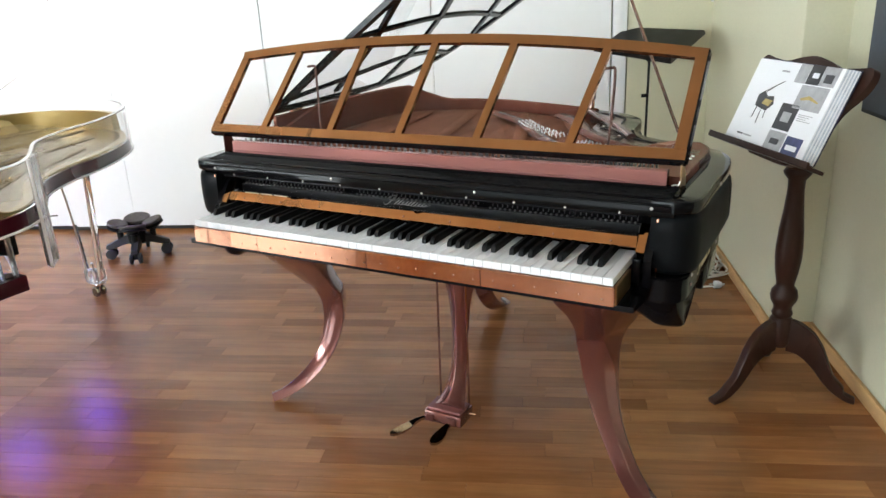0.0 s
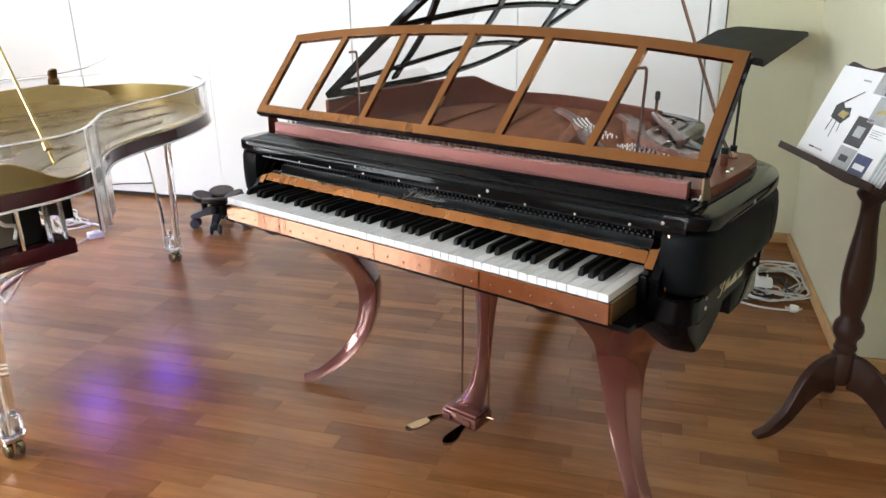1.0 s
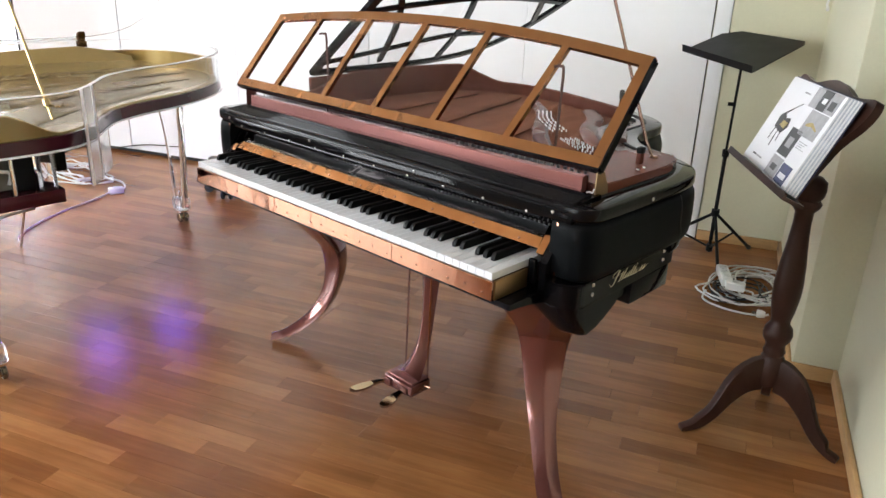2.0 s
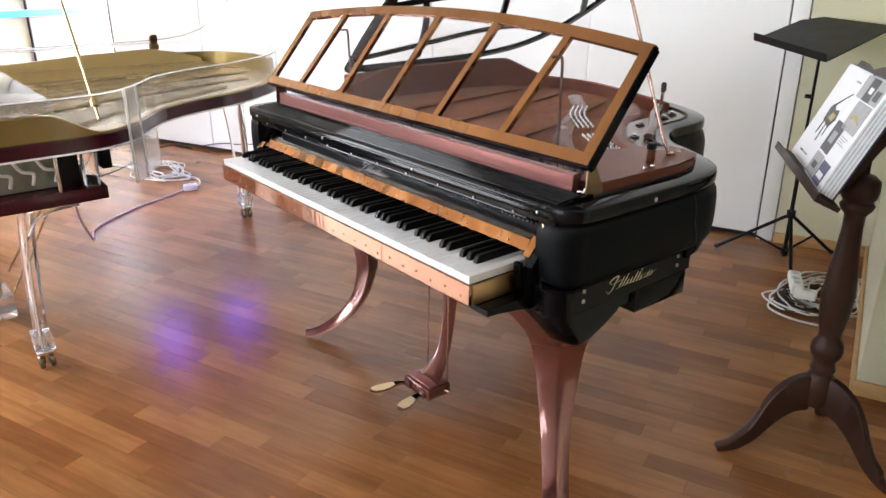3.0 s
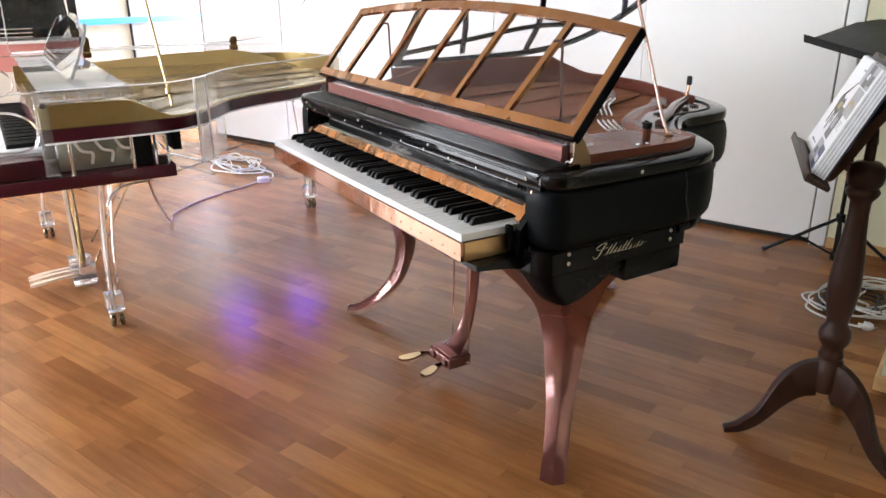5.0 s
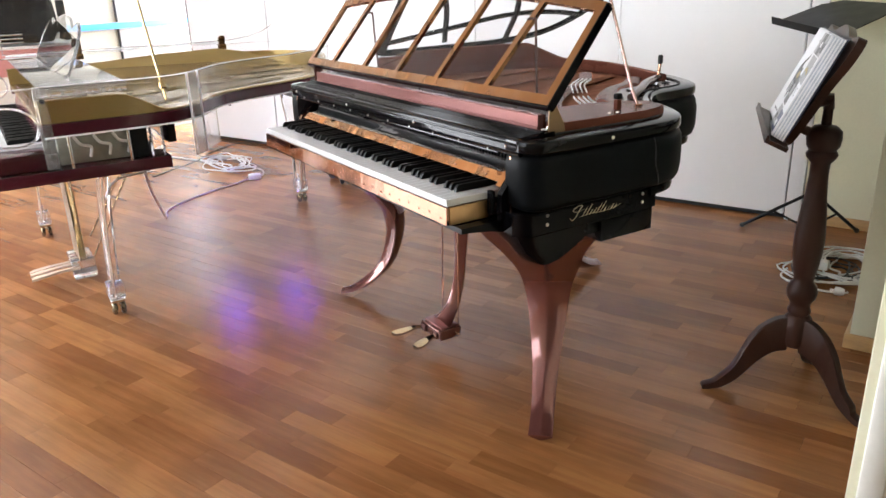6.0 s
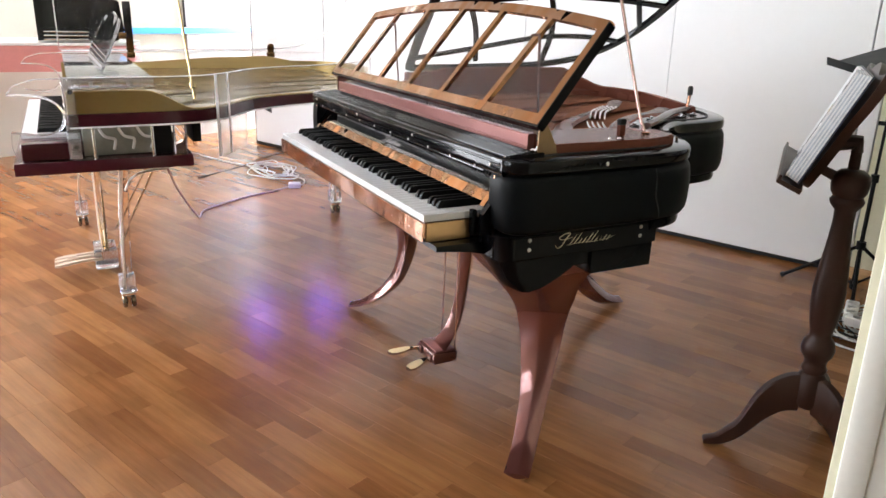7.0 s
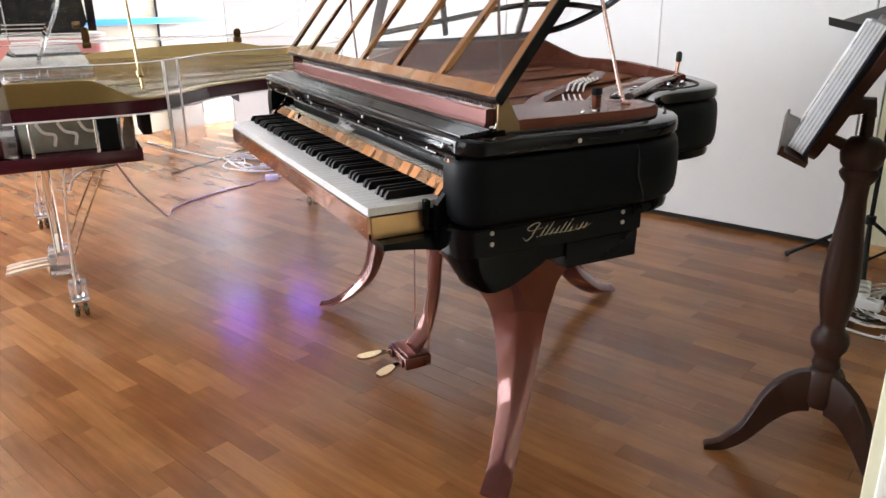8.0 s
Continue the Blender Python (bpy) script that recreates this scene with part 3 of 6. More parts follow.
def emblem_strokes(place, scale, r):
    """A slanted ornament: a looped flourish, leaning strokes of uneven height and a tail."""
    bm = bmesh.new()

    def stroke(pts, thick):
        q = smooth_path([(a, b, 0) for a, b in pts], 5)
        n = len(q) - 1
        tube(bm, [place(p.x * scale, p.y * scale) for p in q], [thick * (0.45 + 0.75 * math.sin(math.pi * k / n)) for k in range(n + 1)], 5)

    stroke([(0.0, 0.08), (0.05, -0.02), (0.14, 0.04), (0.22, 0.22), (0.30, 0.36), (0.20, 0.37), (0.08, 0.27), (0.16, 0.20), (0.36, 0.24)], r)
    for k, tall in enumerate((0.30, 0.34, 0.18, 0.20, 0.30, 0.34, 0.19, 0.17, 0.20, 0.17)):
        a = 0.30 + 0.088 * k
        stroke([(a, 0.02 + 0.01 * (k % 2)), (a + 0.22 * tall, 0.5 * tall), (a + 0.48 * tall, tall)], r)
    stroke([(0.24, 0.03), (0.50, 0.06), (0.80, 0.04), (1.10, 0.07), (1.27, 0.14)], 0.55 * r)
    return bm


for s in (1, -1):
    bm = prism(bmesh.new(), round_corner(s, 0.65, 0.7335, 0.136, 0.592, 0.045), 0.672, 0.7325)
    bmesh.ops.bevel(bm, geom=[e for e in bm.edges if abs(e.verts[0].co.z - e.verts[1].co.z) < 1e-5], offset=0.005, segments=2, affect="EDGES")
    part("side_rail", bm, MAT["lacquer"], piano)
    rings = []
    for x, pull, lift in ((0.585, 0.0, 0.045), (0.615, 0.0, 0.032), (0.640, 0.0, 0.016), (0.660, 0.0, 0.003), (0.675, 0.0, 0.0), (0.692, 0.003, 0.0), (0.709, 0.012, 0.0), (0.719, 0.027, 0.0), (0.7225, 0.048, 0.0)):
        low = [(0.150 + pull, 0.6718), (0.156 + pull, 0.650), (0.167 + pull, 0.622), (0.180 + pull, 0.600), (0.198 + pull * 0.6, 0.5885), (0.225, 0.5875), (0.262, 0.594), (0.305, 0.612), (0.345, 0.634), (0.375, 0.6718)]
        rings.append([(s * x, y, z + lift * (0.6718 - z) / 0.085) for y, z in low])
    part("inner_block", new_box((min(s * 0.60, s * 0.718), 0.33, 0.636), (max(s * 0.60, s * 0.718), 0.60, 0.6715), 0.003), MAT["lacquer"], piano)
    part("leg_bracket", loft(bmesh.new(), rings), MAT["lacquer"], piano, "black bracket curving down to the leg", 50)
    bm = new_box((min(s * 0.655, s * 0.7305), 0.398, 0.613), (max(s * 0.655, s * 0.7305), 0.587, 0.6715), 0.003)
    part("side_block", bm, MAT["lacquer"], piano)
    for y, z in ((0.212, 0.722), (0.212, 0.699), (0.541, 0.720), (0.541, 0.697)):
        bm = lathe(bmesh.new(), [(0, 0), (0.0050, 0), (0.0050, 0.0015), (0.0035, 0.003), (0, 0.0033)], (0, 0, 0), 12)
        bm.transform(Matrix.Translation((s * 0.7333, y, z)) @ Matrix.Rotation(s * radians(90), 4, "Y"))
        part("screw", bm, MAT["grey_metal"], piano)

# maker's mark on the right rail: a gilt slanted ornament
part("emblem", emblem_strokes(lambda a, b: (0.7345, 0.284 + a, 0.696 + 0.62 * b), 0.138, 0.0010), MAT["inlay"], piano, "pale gilt script flourish")

# key bed, key slip, keys
bm = loft(bmesh.new(), [[(x, y, z) for y, z in ((0.012, 0.694), (0.012, 0.707), (0.62, 0.707), (0.62, 0.65), (0.20, 0.66), (0.10, 0.684), (0.04, 0.692))] for x in (-0.655, 0.655)])
part("key_bed", bm, MAT["lacquer"], piano)
for x0, x1 in ((-0.6165, -0.38), (-0.379, -0.02), (-0.019, 0.30), (0.301, 0.6165)):
    part("key_slip", new_box((x0, -0.005, 0.7085), (x1, 0.003, 0.7535), 0.0008, 1), MAT["copper"], piano, "polished copper key slip")
for s in (1, -1):
    part("slip_end", new_box((min(s * 0.613, s * 0.6195), 0.0035, 0.7085), (max(s * 0.613, s * 0.6195), 0.118, 0.7535), 0.0008, 1), MAT["flat_brass"], piano)
    part("cheek_block", loft(bmesh.new(), [[(s * x, y, z) for y, z in ((0.128, 0.708), (0.128, 0.772), (0.150, 0.798), (0.205, 0.8662), (0.25, 0.8662), (0.25, 0.708))] for x in (0.642, 0.660)]), MAT["lacquer"], piano)
    part("cheek_clip", new_box((min(s * 0.622, s * 0.640), 0.112, 0.722), (max(s * 0.622, s * 0.640), 0.124, 0.780), 0.002), MAT["lacquer"], piano)
    part("board_end", slab(bmesh.new(), [(min(s * 0.6215, s * 0.641), -0.012), (max(s * 0.6215, s * 0.641), -0.012), (max(s * 0.6215, s * 0.641), 0.060), (min(s * 0.6215, s * 0.641), 0.060)], (0, 0.150, 0.793), (1, 0, 0), (0, 0.062, 0.072), 0.010), MAT["dark_bronze"], piano)
    part("cheek_strip", new_box((min(s * 0.6625, s * 0.668), 0.150, 0.728), (max(s * 0.6625, s * 0.668), 0.158, 0.866), 0.0015), MAT["copper"], piano)
dot = lathe(bmesh.new(), [(0, 0), (0.0028, 0), (0.0024, 0.0013), (0, 0.0018)], (0, 0, 0), 8)
dot_data = finish(dot, "slip_screw", MAT["prop"])
for k in range(24):
    piece("slip_screw", dot_data, piano, pose(-0.59 + k * 0.0513, -0.005, 0.727 - 0.004 * (k % 2), 90, 0, 0))

keyboard = part("keyboard", new_box((-0.613, 0.004, 0.7085), (0.613, 0.30, 0.738)), MAT["felt"], piano)
PITCH = 1.226 / 52
white = finish(new_box((-PITCH / 2 + 0.0003, 0, 0), (PITCH / 2 - 0.0003, 0.19, 0.018), 0.0012, 1), "white_key", MAT["ivory"])
bm = loft(bmesh.new(), [[(-w, y0, z), (w, y0, z), (w, 0.14, z), (-w, 0.14, z)] for w, y0, z in ((0.0058, 0.003, 0), (0.0056, 0.004, 0.009), (0.0051, 0.010, 0.0165), (0.0042, 0.013, 0.0180))])
black = finish(bm, "black_key", MAT["ebony"])
for k in range(52):
    x = -0.613 + (k + 0.5) * PITCH
    piece("white_key", white, keyboard, pose(x, -0.001, 0.7545))
    if k < 51 and k % 7 in (0, 2, 3, 5, 6):
        piece("black_key", black, keyboard, pose(x + PITCH / 2, 0.052, 0.7722))

# name board: copper strip, glass with the action behind it
FALL = ((0, 0.150, 0.793), (1, 0, 0), (0, 0.062, 0.072))
bm = slab(bmesh.new(), [(-0.620, 0), (0.620, 0), (0.618, 0.027), (-0.618, 0.027)], *FALL, 0.006)
fall = part("name_board", bm, MAT["dark_bronze"], piano, "polished copper strip over the keys")
bm = slab(bmesh.new(), [(-0.618, 0.0280), (0.618, 0.0280), (0.618, 0.096), (-0.618, 0.096)], *FALL, 0.004)
strip = part("glass_strip", bm, MAT["strip_glass"], piano, "clear glass strip over the action")
strip.visible_shadow = False
for k in range(9):
    piece("slip_screw", dot_data, fall, Matrix.Translation((-0.56 + k * 0.14, 0.1538, 0.8025)) @ Matrix.Rotation(radians(49), 4, "X") @ Matrix.Diagonal((1.0, 1.0, 1.0, 1)))


def on_fall(x, up):
    return (x, 0.1465 + up * 0.652, 0.793 + up * 0.758)


bm = emblem_strokes(lambda a, b: on_fall(-0.075 + a, 0.042 + 0.62 * b), 0.115, 0.0011)
part("emblem", bm, MAT["dark_steel"], piano, "pale script flourish on the glass")
for x0, x1 in ((-0.565, -0.510), (-0.503, -0.462), (-0.452, -0.405)):
    part("caption", new_box((x0, 0.1655, 0.8155), (x1, 0.1665, 0.8185)), MAT["inlay"], piano)
part("action_board", new_box((-0.63, 0.245, 0.74), (0.63, 0.259, 0.867)), MAT["beam"], piano)
part("action_rail", new_box((-0.625, 0.218, 0.800), (0.625, 0.232, 0.826), 0.002), MAT["black_metal"], piano)
bm = bmesh.new()
for k in range(88):
    x = -0.6 + k * 0.01379
    if 26 < k < 30 or 57 < k < 60:
        continue
    ball(bm, (x, 0.214, 0.831), 0.0032, 1.0, 6)
    ball(bm, (x + 0.003, 0.226, 0.846), 0.0030, 1.0, 6)
    tube(bm, [(x + 0.004, 0.220, 0.834), (x + 0.001, 0.236, 0.858)], 0.0013, 4)
act = part("action", bm, MAT["dark_steel"], piano, "row of small grey action parts")
act["kind"] = "stuff"

# front beam with fluted top
bm = loft(bmesh.new(), [[(x, y, z) for y, z in ((0.154, 0.868), (0.148, 0.872), (0.148, 0.899), (0.153, 0.9075), (0.162, 0.911), (0.234, 0.917), (0.26, 0.917), (0.26, 0.868))] for x in (-0.70, 0.70)])
part("front_beam", bm, MAT["beam"], piano)
for k in range(9):
    part("flute", tube(bmesh.new(), [(-0.69, 0.168 + k * 0.0080, 0.9108 + k * 0.0007), (0.69, 0.168 + k * 0.0080, 0.9108 + k * 0.0007)], 0.0041, 8), MAT["beam"], piano)
part("beam_bead", tube(bmesh.new(), [(-0.69, 0.148, 0.8975), (0.69, 0.148, 0.8975)], 0.0032, 8), MAT["beam"], piano)
part("beam_lip", tube(bmesh.new(), [(-0.62, 0.150, 0.868), (0.62, 0.150, 0.868)], 0.004, 8), MAT["lacquer"], piano)
bolt = finish(lathe(bmesh.new(), [(0, 0), (0.0062, 0), (0.0062, 0.002), (0.0045, 0.004), (0, 0.005)], (0, 0, 0), 14), "bolt", MAT["grey_metal"])
piece("bolt", bolt, piano, Matrix.Translation((0.7545, 0.400, 0.892)) @ Matrix.Rotation(radians(90), 4, "Y") @ Matrix.Diagonal((0.8, 0.8, 0.6, 1)))
for x in (-0.655, -0.222, 0.217, 0.651):
    piece("bolt", bolt, piano, pose(x, 0.1475, 0.889, 90, 0, 0) @ Matrix.Diagonal((0.62, 0.62, 0.62, 1)))
for k in range(10):
    piece("bolt", bolt, piano, pose(-0.58 + k * 0.129, 0.1462, 0.8735, 90, 0, 0) @ Matrix.Diagonal((0.5, 0.5, 0.5, 1)))

# copper rail of the music shelf, tuning pins behind it
bm = loft(bmesh.new(), [[(x, y, z) for y, z in ((0.2375, 0.9172), (0.2350, 0.9190), (0.2350, 0.9245), (0.2375, 0.9265), (0.2375, 0.9510), (0.2400, 0.9540), (0.2550, 0.9552), (0.2550, 0.9172))] for x in (-0.661, 0.661)])
part("shelf_rail", bm, MAT["rose_light"], piano, "satin rose-copper rail", 25)
part("shelf_top", new_box((-0.661, 0.2555, 0.918), (0.661, 0.2635, 0.9535), 0.002), MAT["rose_dark"], piano, "dark mahogany shelf top")
part("pin_block", new_box((-0.66, 0.264, 0.878), (0.66, 0.42, 0.914), 0.004), MAT["black_metal"], piano)
bm = bmesh.new()
for k in range(66):
    for r in range(3):
        if k % 22 > 20:
            continue
        x = -0.64 + k * 0.0195 + 0.0065 * r
        tube(bm, [(x, 0.280 + 0.017 * r, 0.913), (x, 0.275 + 0.017 * r, 0.956 - 0.002 * r)], 0.0028, 6)
pins = part("pin_field", bm, MAT["dark_steel"], piano, "rows of small steel tuning pins")
pins["kind"] = "stuff"

# music desk: an arched copper frame with six panes, leaning back
DESK = ((0, 0.246, 0.978), (1, 0, 0), (0, 0.16, 0.208))


def top_of(x):
    return 0.322 - 0.052 * (x / 0.71) ** 2


LOWS, TOPS = (-0.735, -0.542, -0.296, -0.065, 0.171, 0.421, 0.683), (-0.712, -0.504, -0.272, -0.032, 0.208, 0.463, 0.690)
desk = part("music_desk", bar_on(bmesh.new(), [(-0.748, 0.012), (0.698, 0.012)], *DESK, 0.027, 0.014), MAT["bronze"], piano, "arched bronze music desk frame with six clear panes")
part("frame_bar", bar_on(bmesh.new(), [(x / 20 * 0.714 - 0.010, top_of(x / 20 * 0.714 - 0.010)) for x in range(-20, 21)], *DESK, 0.028, 0.014), MAT["bronze"], desk)
for k, (a, b) in enumerate(zip(LOWS, TOPS)):
    wide = 0.027 if k in (0, 6) else 0.021
    part("frame_bar", bar_on(bmesh.new(), [(a, 0.0245), (b, top_of(b) - 0.013)], *DESK, wide, 0.0125, 0.0002 * k), MAT["bronze"], desk)
part("desk_edge", bar_on(bmesh.new(), [(0.7005, -0.004), (0.7065, top_of(0.70) + 0.008)], *DESK, 0.004, 0.022), MAT["lacquer"], desk)
part("desk_edge", bar_on(bmesh.new(), [(-0.745, -0.0050), (0.698, -0.0050)], *DESK, 0.005, 0.020, -0.003), MAT["lacquer"], desk)
for k in range(6):
    a0, a1, b0, b1 = LOWS[k], LOWS[k + 1], TOPS[k], TOPS[k + 1]
    pane = part("pane", slab(bmesh.new(), [(a0, 0.01), (a1, 0.01), (b1, top_of(b1) - 0.008), ((b0 + b1) / 2, top_of((b0 + b1) / 2) - 0.008), (b0, top_of(b0) - 0.008)], *DESK, 0.003), MAT["glass"], desk)
    pane.visible_shadow = False
for x, mat in ((0.690, "satin_bracket"), (-0.705, "rose_dark")):
    bm = loft(bmesh.new(), [[(x + d, y, z) for y, z in ((0.2465, 0.9085), (0.300, 0.9085), (0.297, 0.928), (0.264, 0.990), (0.249, 0.994))] for d in (-0.0018, 0.0018)])
    part("desk_bracket", bm, MAT[mat], piano, "thin upright bracket plate")
    part("hinge", lathe(bmesh.new(), [(0, 0), (0.007, 0), (0.0075, 0.004), (0.006, 0.008), (0, 0.009)], (x, 0.257, 0.972), 14), MAT["chrome"], piano)
bm = tube(bmesh.new(), smooth_path([(0.672, 0.241, 0.9195), (0.680, 0.242, 0.9225), (0.686, 0.244, 0.9205), (0.689, 0.246, 0.930)], 4), 0.0018, 6)
part("latch", bm, MAT["grey_metal"], piano)
for x, y in ((0.497, 0.36), (-0.41, 0.36)):
    bm = tube(bmesh.new(), smooth_path([(x - 0.018, y - 0.01, 1.167), (x - 0.005, y, 1.168), (x + 0.002, y + 0.002, 1.160), (x - 0.004, y + 0.01, 1.08), (x - 0.022, y + 0.03, 0.93), (x - 0.024, y + 0.03, 0.905)], 4), 0.0036, 7)
    part("desk_stay", bm, MAT["mauve"], piano)

# plate, ribs and strings inside the case
part("soundboard", prism(bmesh.new(), [p for p in inner if p[1] > 0.30], 0.866, 0.882), MAT["soundboard"], piano, "dark brown soundboard under the strings")


def wall_height(x, y):
    if x < -0.4 and y > 0.45:
        return 0.930 + 0.066 * min(1, max(0, (y - 0.45) / 0.25)) * min(1, max(0, (1.36 - y) / 0.10)) * min(1, max(0, (-x - 0.4) / 0.15))
    return 0.930


rings = []
o1, o2 = offset(RIM, -0.062), offset(RIM, -0.078)
for i in range(len(RIM)):
    (x0, y0), (x1, y1) = o1[i], o2[i]
    z = wall_height(*o1[i])
    if y0 > 0.27 and x0 < 0.20:
        rings.append([(x0, y0, 0.885), (x0, y0, z - 0.004), ((x0 + x1) / 2, (y0 + y1) / 2, z), (x1, y1, z - 0.004), (x1, y1, 0.885)])
part("inner_wall", loft(bmesh.new(), rings), MAT["plate"], piano, "reddish-copper inner wall")
LEDGE = [(0.50, 0.275), (0.688, 0.275), (0.692, 0.45), (0.698, 0.57), (0.682, 0.645), (0.655, 0.69), (0.58, 0.70), (0.53, 0.63), (0.50, 0.55)]
bm = prism(bmesh.new(), LEDGE, 0.885, 0.932)
bmesh.ops.bevel(bm, geom=[e for e in bm.edges if min(v.co.z for v in e.verts) > 0.93], offset=0.004, segments=2, affect="EDGES")
part("treble_ledge", bm, MAT["plate"], piano, "reddish-copper deck beside the strings")
for pts, w in (([(0.42, 0.40), (0.30, 0.75), (0.12, 1.12)], 0.022), ([(0.16, 0.40), (0.06, 0.8), (-0.12, 1.26)], 0.022), ([(-0.12, 0.40), (-0.22, 0.8), (-0.34, 1.28)], 0.022), ([(-0.42, 0.40), (-0.46, 0.8), (-0.52, 1.22)], 0.022)):
    q = smooth_path([(x, y, 0.892) for x, y in pts], 6)
    part("plate_rib", tube(bmesh.new(), q, w, 8, 0.35), MAT["soundboard"], piano)
part("plate_curve", tube(bmesh.new(), smooth_path([(0.52, 0.66, 0.902), (0.38, 0.74, 0.906), (0.25, 0.90, 0.908), (0.17, 1.06, 0.906), (0.06, 1.20, 0.902)], 8), 0.030, 10, 0.3), MAT["plate"], piano)
part("plate_curve", tube(bmesh.new(), smooth_path([(0.44, 0.50, 0.900), (0.30, 0.60, 0.902), (0.16, 0.76, 0.902), (-0.02, 1.02, 0.902), (-0.20, 1.20, 0.9)], 8), 0.026, 10, 0.3), MAT["plate"], piano)
bm = bmesh.new()
for k in range(60):
    x = -0.60 + k * 0.0186
    end = (x - 0.16 - 0.10 * (k / 60), min(1.30, 1.32 - 0.72 * max(0, (k - 18) / 42) ** 1.1))
    tube(bm, [(x, 0.40, 0.918), (end[0], end[1], 0.914)], 0.0004, 3)
strings = part("string_fan", bm, MAT["plate"], piano, "fan of steel strings")
strings["kind"] = "stuff"
bm = bmesh.new()
for path, n in (([(0.0, 1.04), (0.09, 0.925), (0.225, 0.81)], 17), ([(0.31, 0.735), (0.385, 0.685), (0.48, 0.632)], 11)):
    q = smooth_path([(x, y, 0.906) for x, y in path], 12)
    for k in range(n):
        p = q[int(k * (len(q) - 1) / (n - 1))]
        for r in range(4):
            c = p + Vector((-0.009, -0.012, 0)) * r
            tube(bm, [c, c + Vector((0, -0.002, 0.007))], 0.0024, 5)
# studs take the opaque white that paints in their shine
damp = part("agraffes", bm, MAT["edge"], piano, "curved rows of steel studs, painted white for their shine")
damp["kind"] = "stuff"
band = [i for i, (x, y) in enumerate(RIM) if x > 0.24 and y > 0.655]
b0, b1, b2 = offset(RIM, -0.050), offset(RIM, -0.125), offset(RIM, -0.088)
part("treble_shelf", loft(bmesh.new(), [[(*b1[i], 0.888), (*b0[i], 0.888), (*b0[i], 0.908), (*b1[i], 0.911)] for i in band]), MAT["mauve"], piano, "satin mauve shelf along the bent side")
for k in range(6):
    i = band[int((0.10 + 0.15 * k) * len(band))]
    x, y = b2[i]
    nut = part("plate_nut", new_box((x - 0.011, y - 0.011, 0.910), (x + 0.011, y + 0.011, 0.914), 0.002), MAT["black_metal"], piano, "black square washer with a bolt")
    part("nut_bolt", lathe(bmesh.new(), [(0, 0), (0.006, 0), (0.006, 0.006), (0, 0.008)], (x, y, 0.9141), 8), MAT["chrome"], nut)
part("stop_arm", tube(bmesh.new(), smooth_path([(0.43, 0.80, 0.915), (0.37, 0.90, 0.922), (0.27, 1.04, 0.924), (0.175, 1.20, 0.918)], 5), 0.014, 10, 0.7), MAT["mauve"], piano, "satin mauve arm under the knob")
latch = part("latch_post", new_box((0.633, 0.519, 0.9325), (0.647, 0.535, 0.960), 0.002), MAT["plate"], piano, "polished copper post with a black cap")
part("cap", new_box((0.6315, 0.5175, 0.9602), (0.6485, 0.5365, 0.976), 0.003), MAT["black_metal"], latch, "black cap")
for y in (0.47, 0.50):
    part("ledge_screw", lathe(bmesh.new(), [(0, 0), (0.005, 0), (0.004, 0.003), (0, 0.004)], (0.668, y, 0.932), 10), MAT["chrome"], piano)
bm = tube(bmesh.new(), [(0.182, 1.19, 0.89), (0.182, 1.20, 0.975)], 0.0055, 8)
rod = part("knob_rod", bm, MAT["copper"], piano)
part("knob", lathe(bmesh.new(), [(0, 0), (0.008, 0), (0.009, 0.004), (0.009, 0.024), (0.006, 0.030), (0, 0.031)], (0.182, 1.2, 0.966), 14), MAT["rubber"], rod)

# lid prop
prop = part("lid_prop", tube(bmesh.new(), [(0.632, 0.615, 0.920), (0.626, 0.615, 0.938), (0.605, 0.615, 0.972), (0.335, 0.615, 1.632)], [0.0046, 0.0046, 0.0044, 0.0040], 8), MAT["prop"], piano, "thin copper lid prop")
part("prop_foot", lathe(bmesh.new(), [(0, 0), (0.011, 0), (0.011, 0.004), (0.008, 0.007), (0, 0.007)], (0.632, 0.615, 0.9322), 14), MAT["copper"], prop)

# lid: a lattice of black bars with clear panes, hinged on the straight side
A = radians(31)
LID = ((-0.77, 0, 0.990), (math.cos(A), 0, math.sin(A)), (0, 1, 0))
EDGE = [(0.0, 0.58), (0.0, 0.75), (0.005, 0.95), (0.012, 1.12), (0.035, 1.26), (0.08, 1.38), (0.15, 1.455), (0.25, 1.505), (0.38, 1.525), (0.55, 1.52), (0.72, 1.49), (0.90, 1.42), (1.05, 1.31), (1.13, 1.17), (1.16, 1.02), (1.24, 0.89), (1.40, 0.75), (1.50, 0.62), (1.53, 0.48), (1.50, 0.42), (1.2, 0.418), (0.9, 0.430), (0.7, 0.452), (0.5, 0.480), (0.27, 0.522), (0.1, 0.558), (0.0, 0.58)]
edge = [(p.x, p.y) for p in smooth_path([(a, b, 0) for a, b in EDGE], 4)]
lid = part("lid", bar_on(bmesh.new(), edge, *LID, 0.032, 0.016), MAT["lacquer"], piano, "raised lid of black curved bars and clear panes")
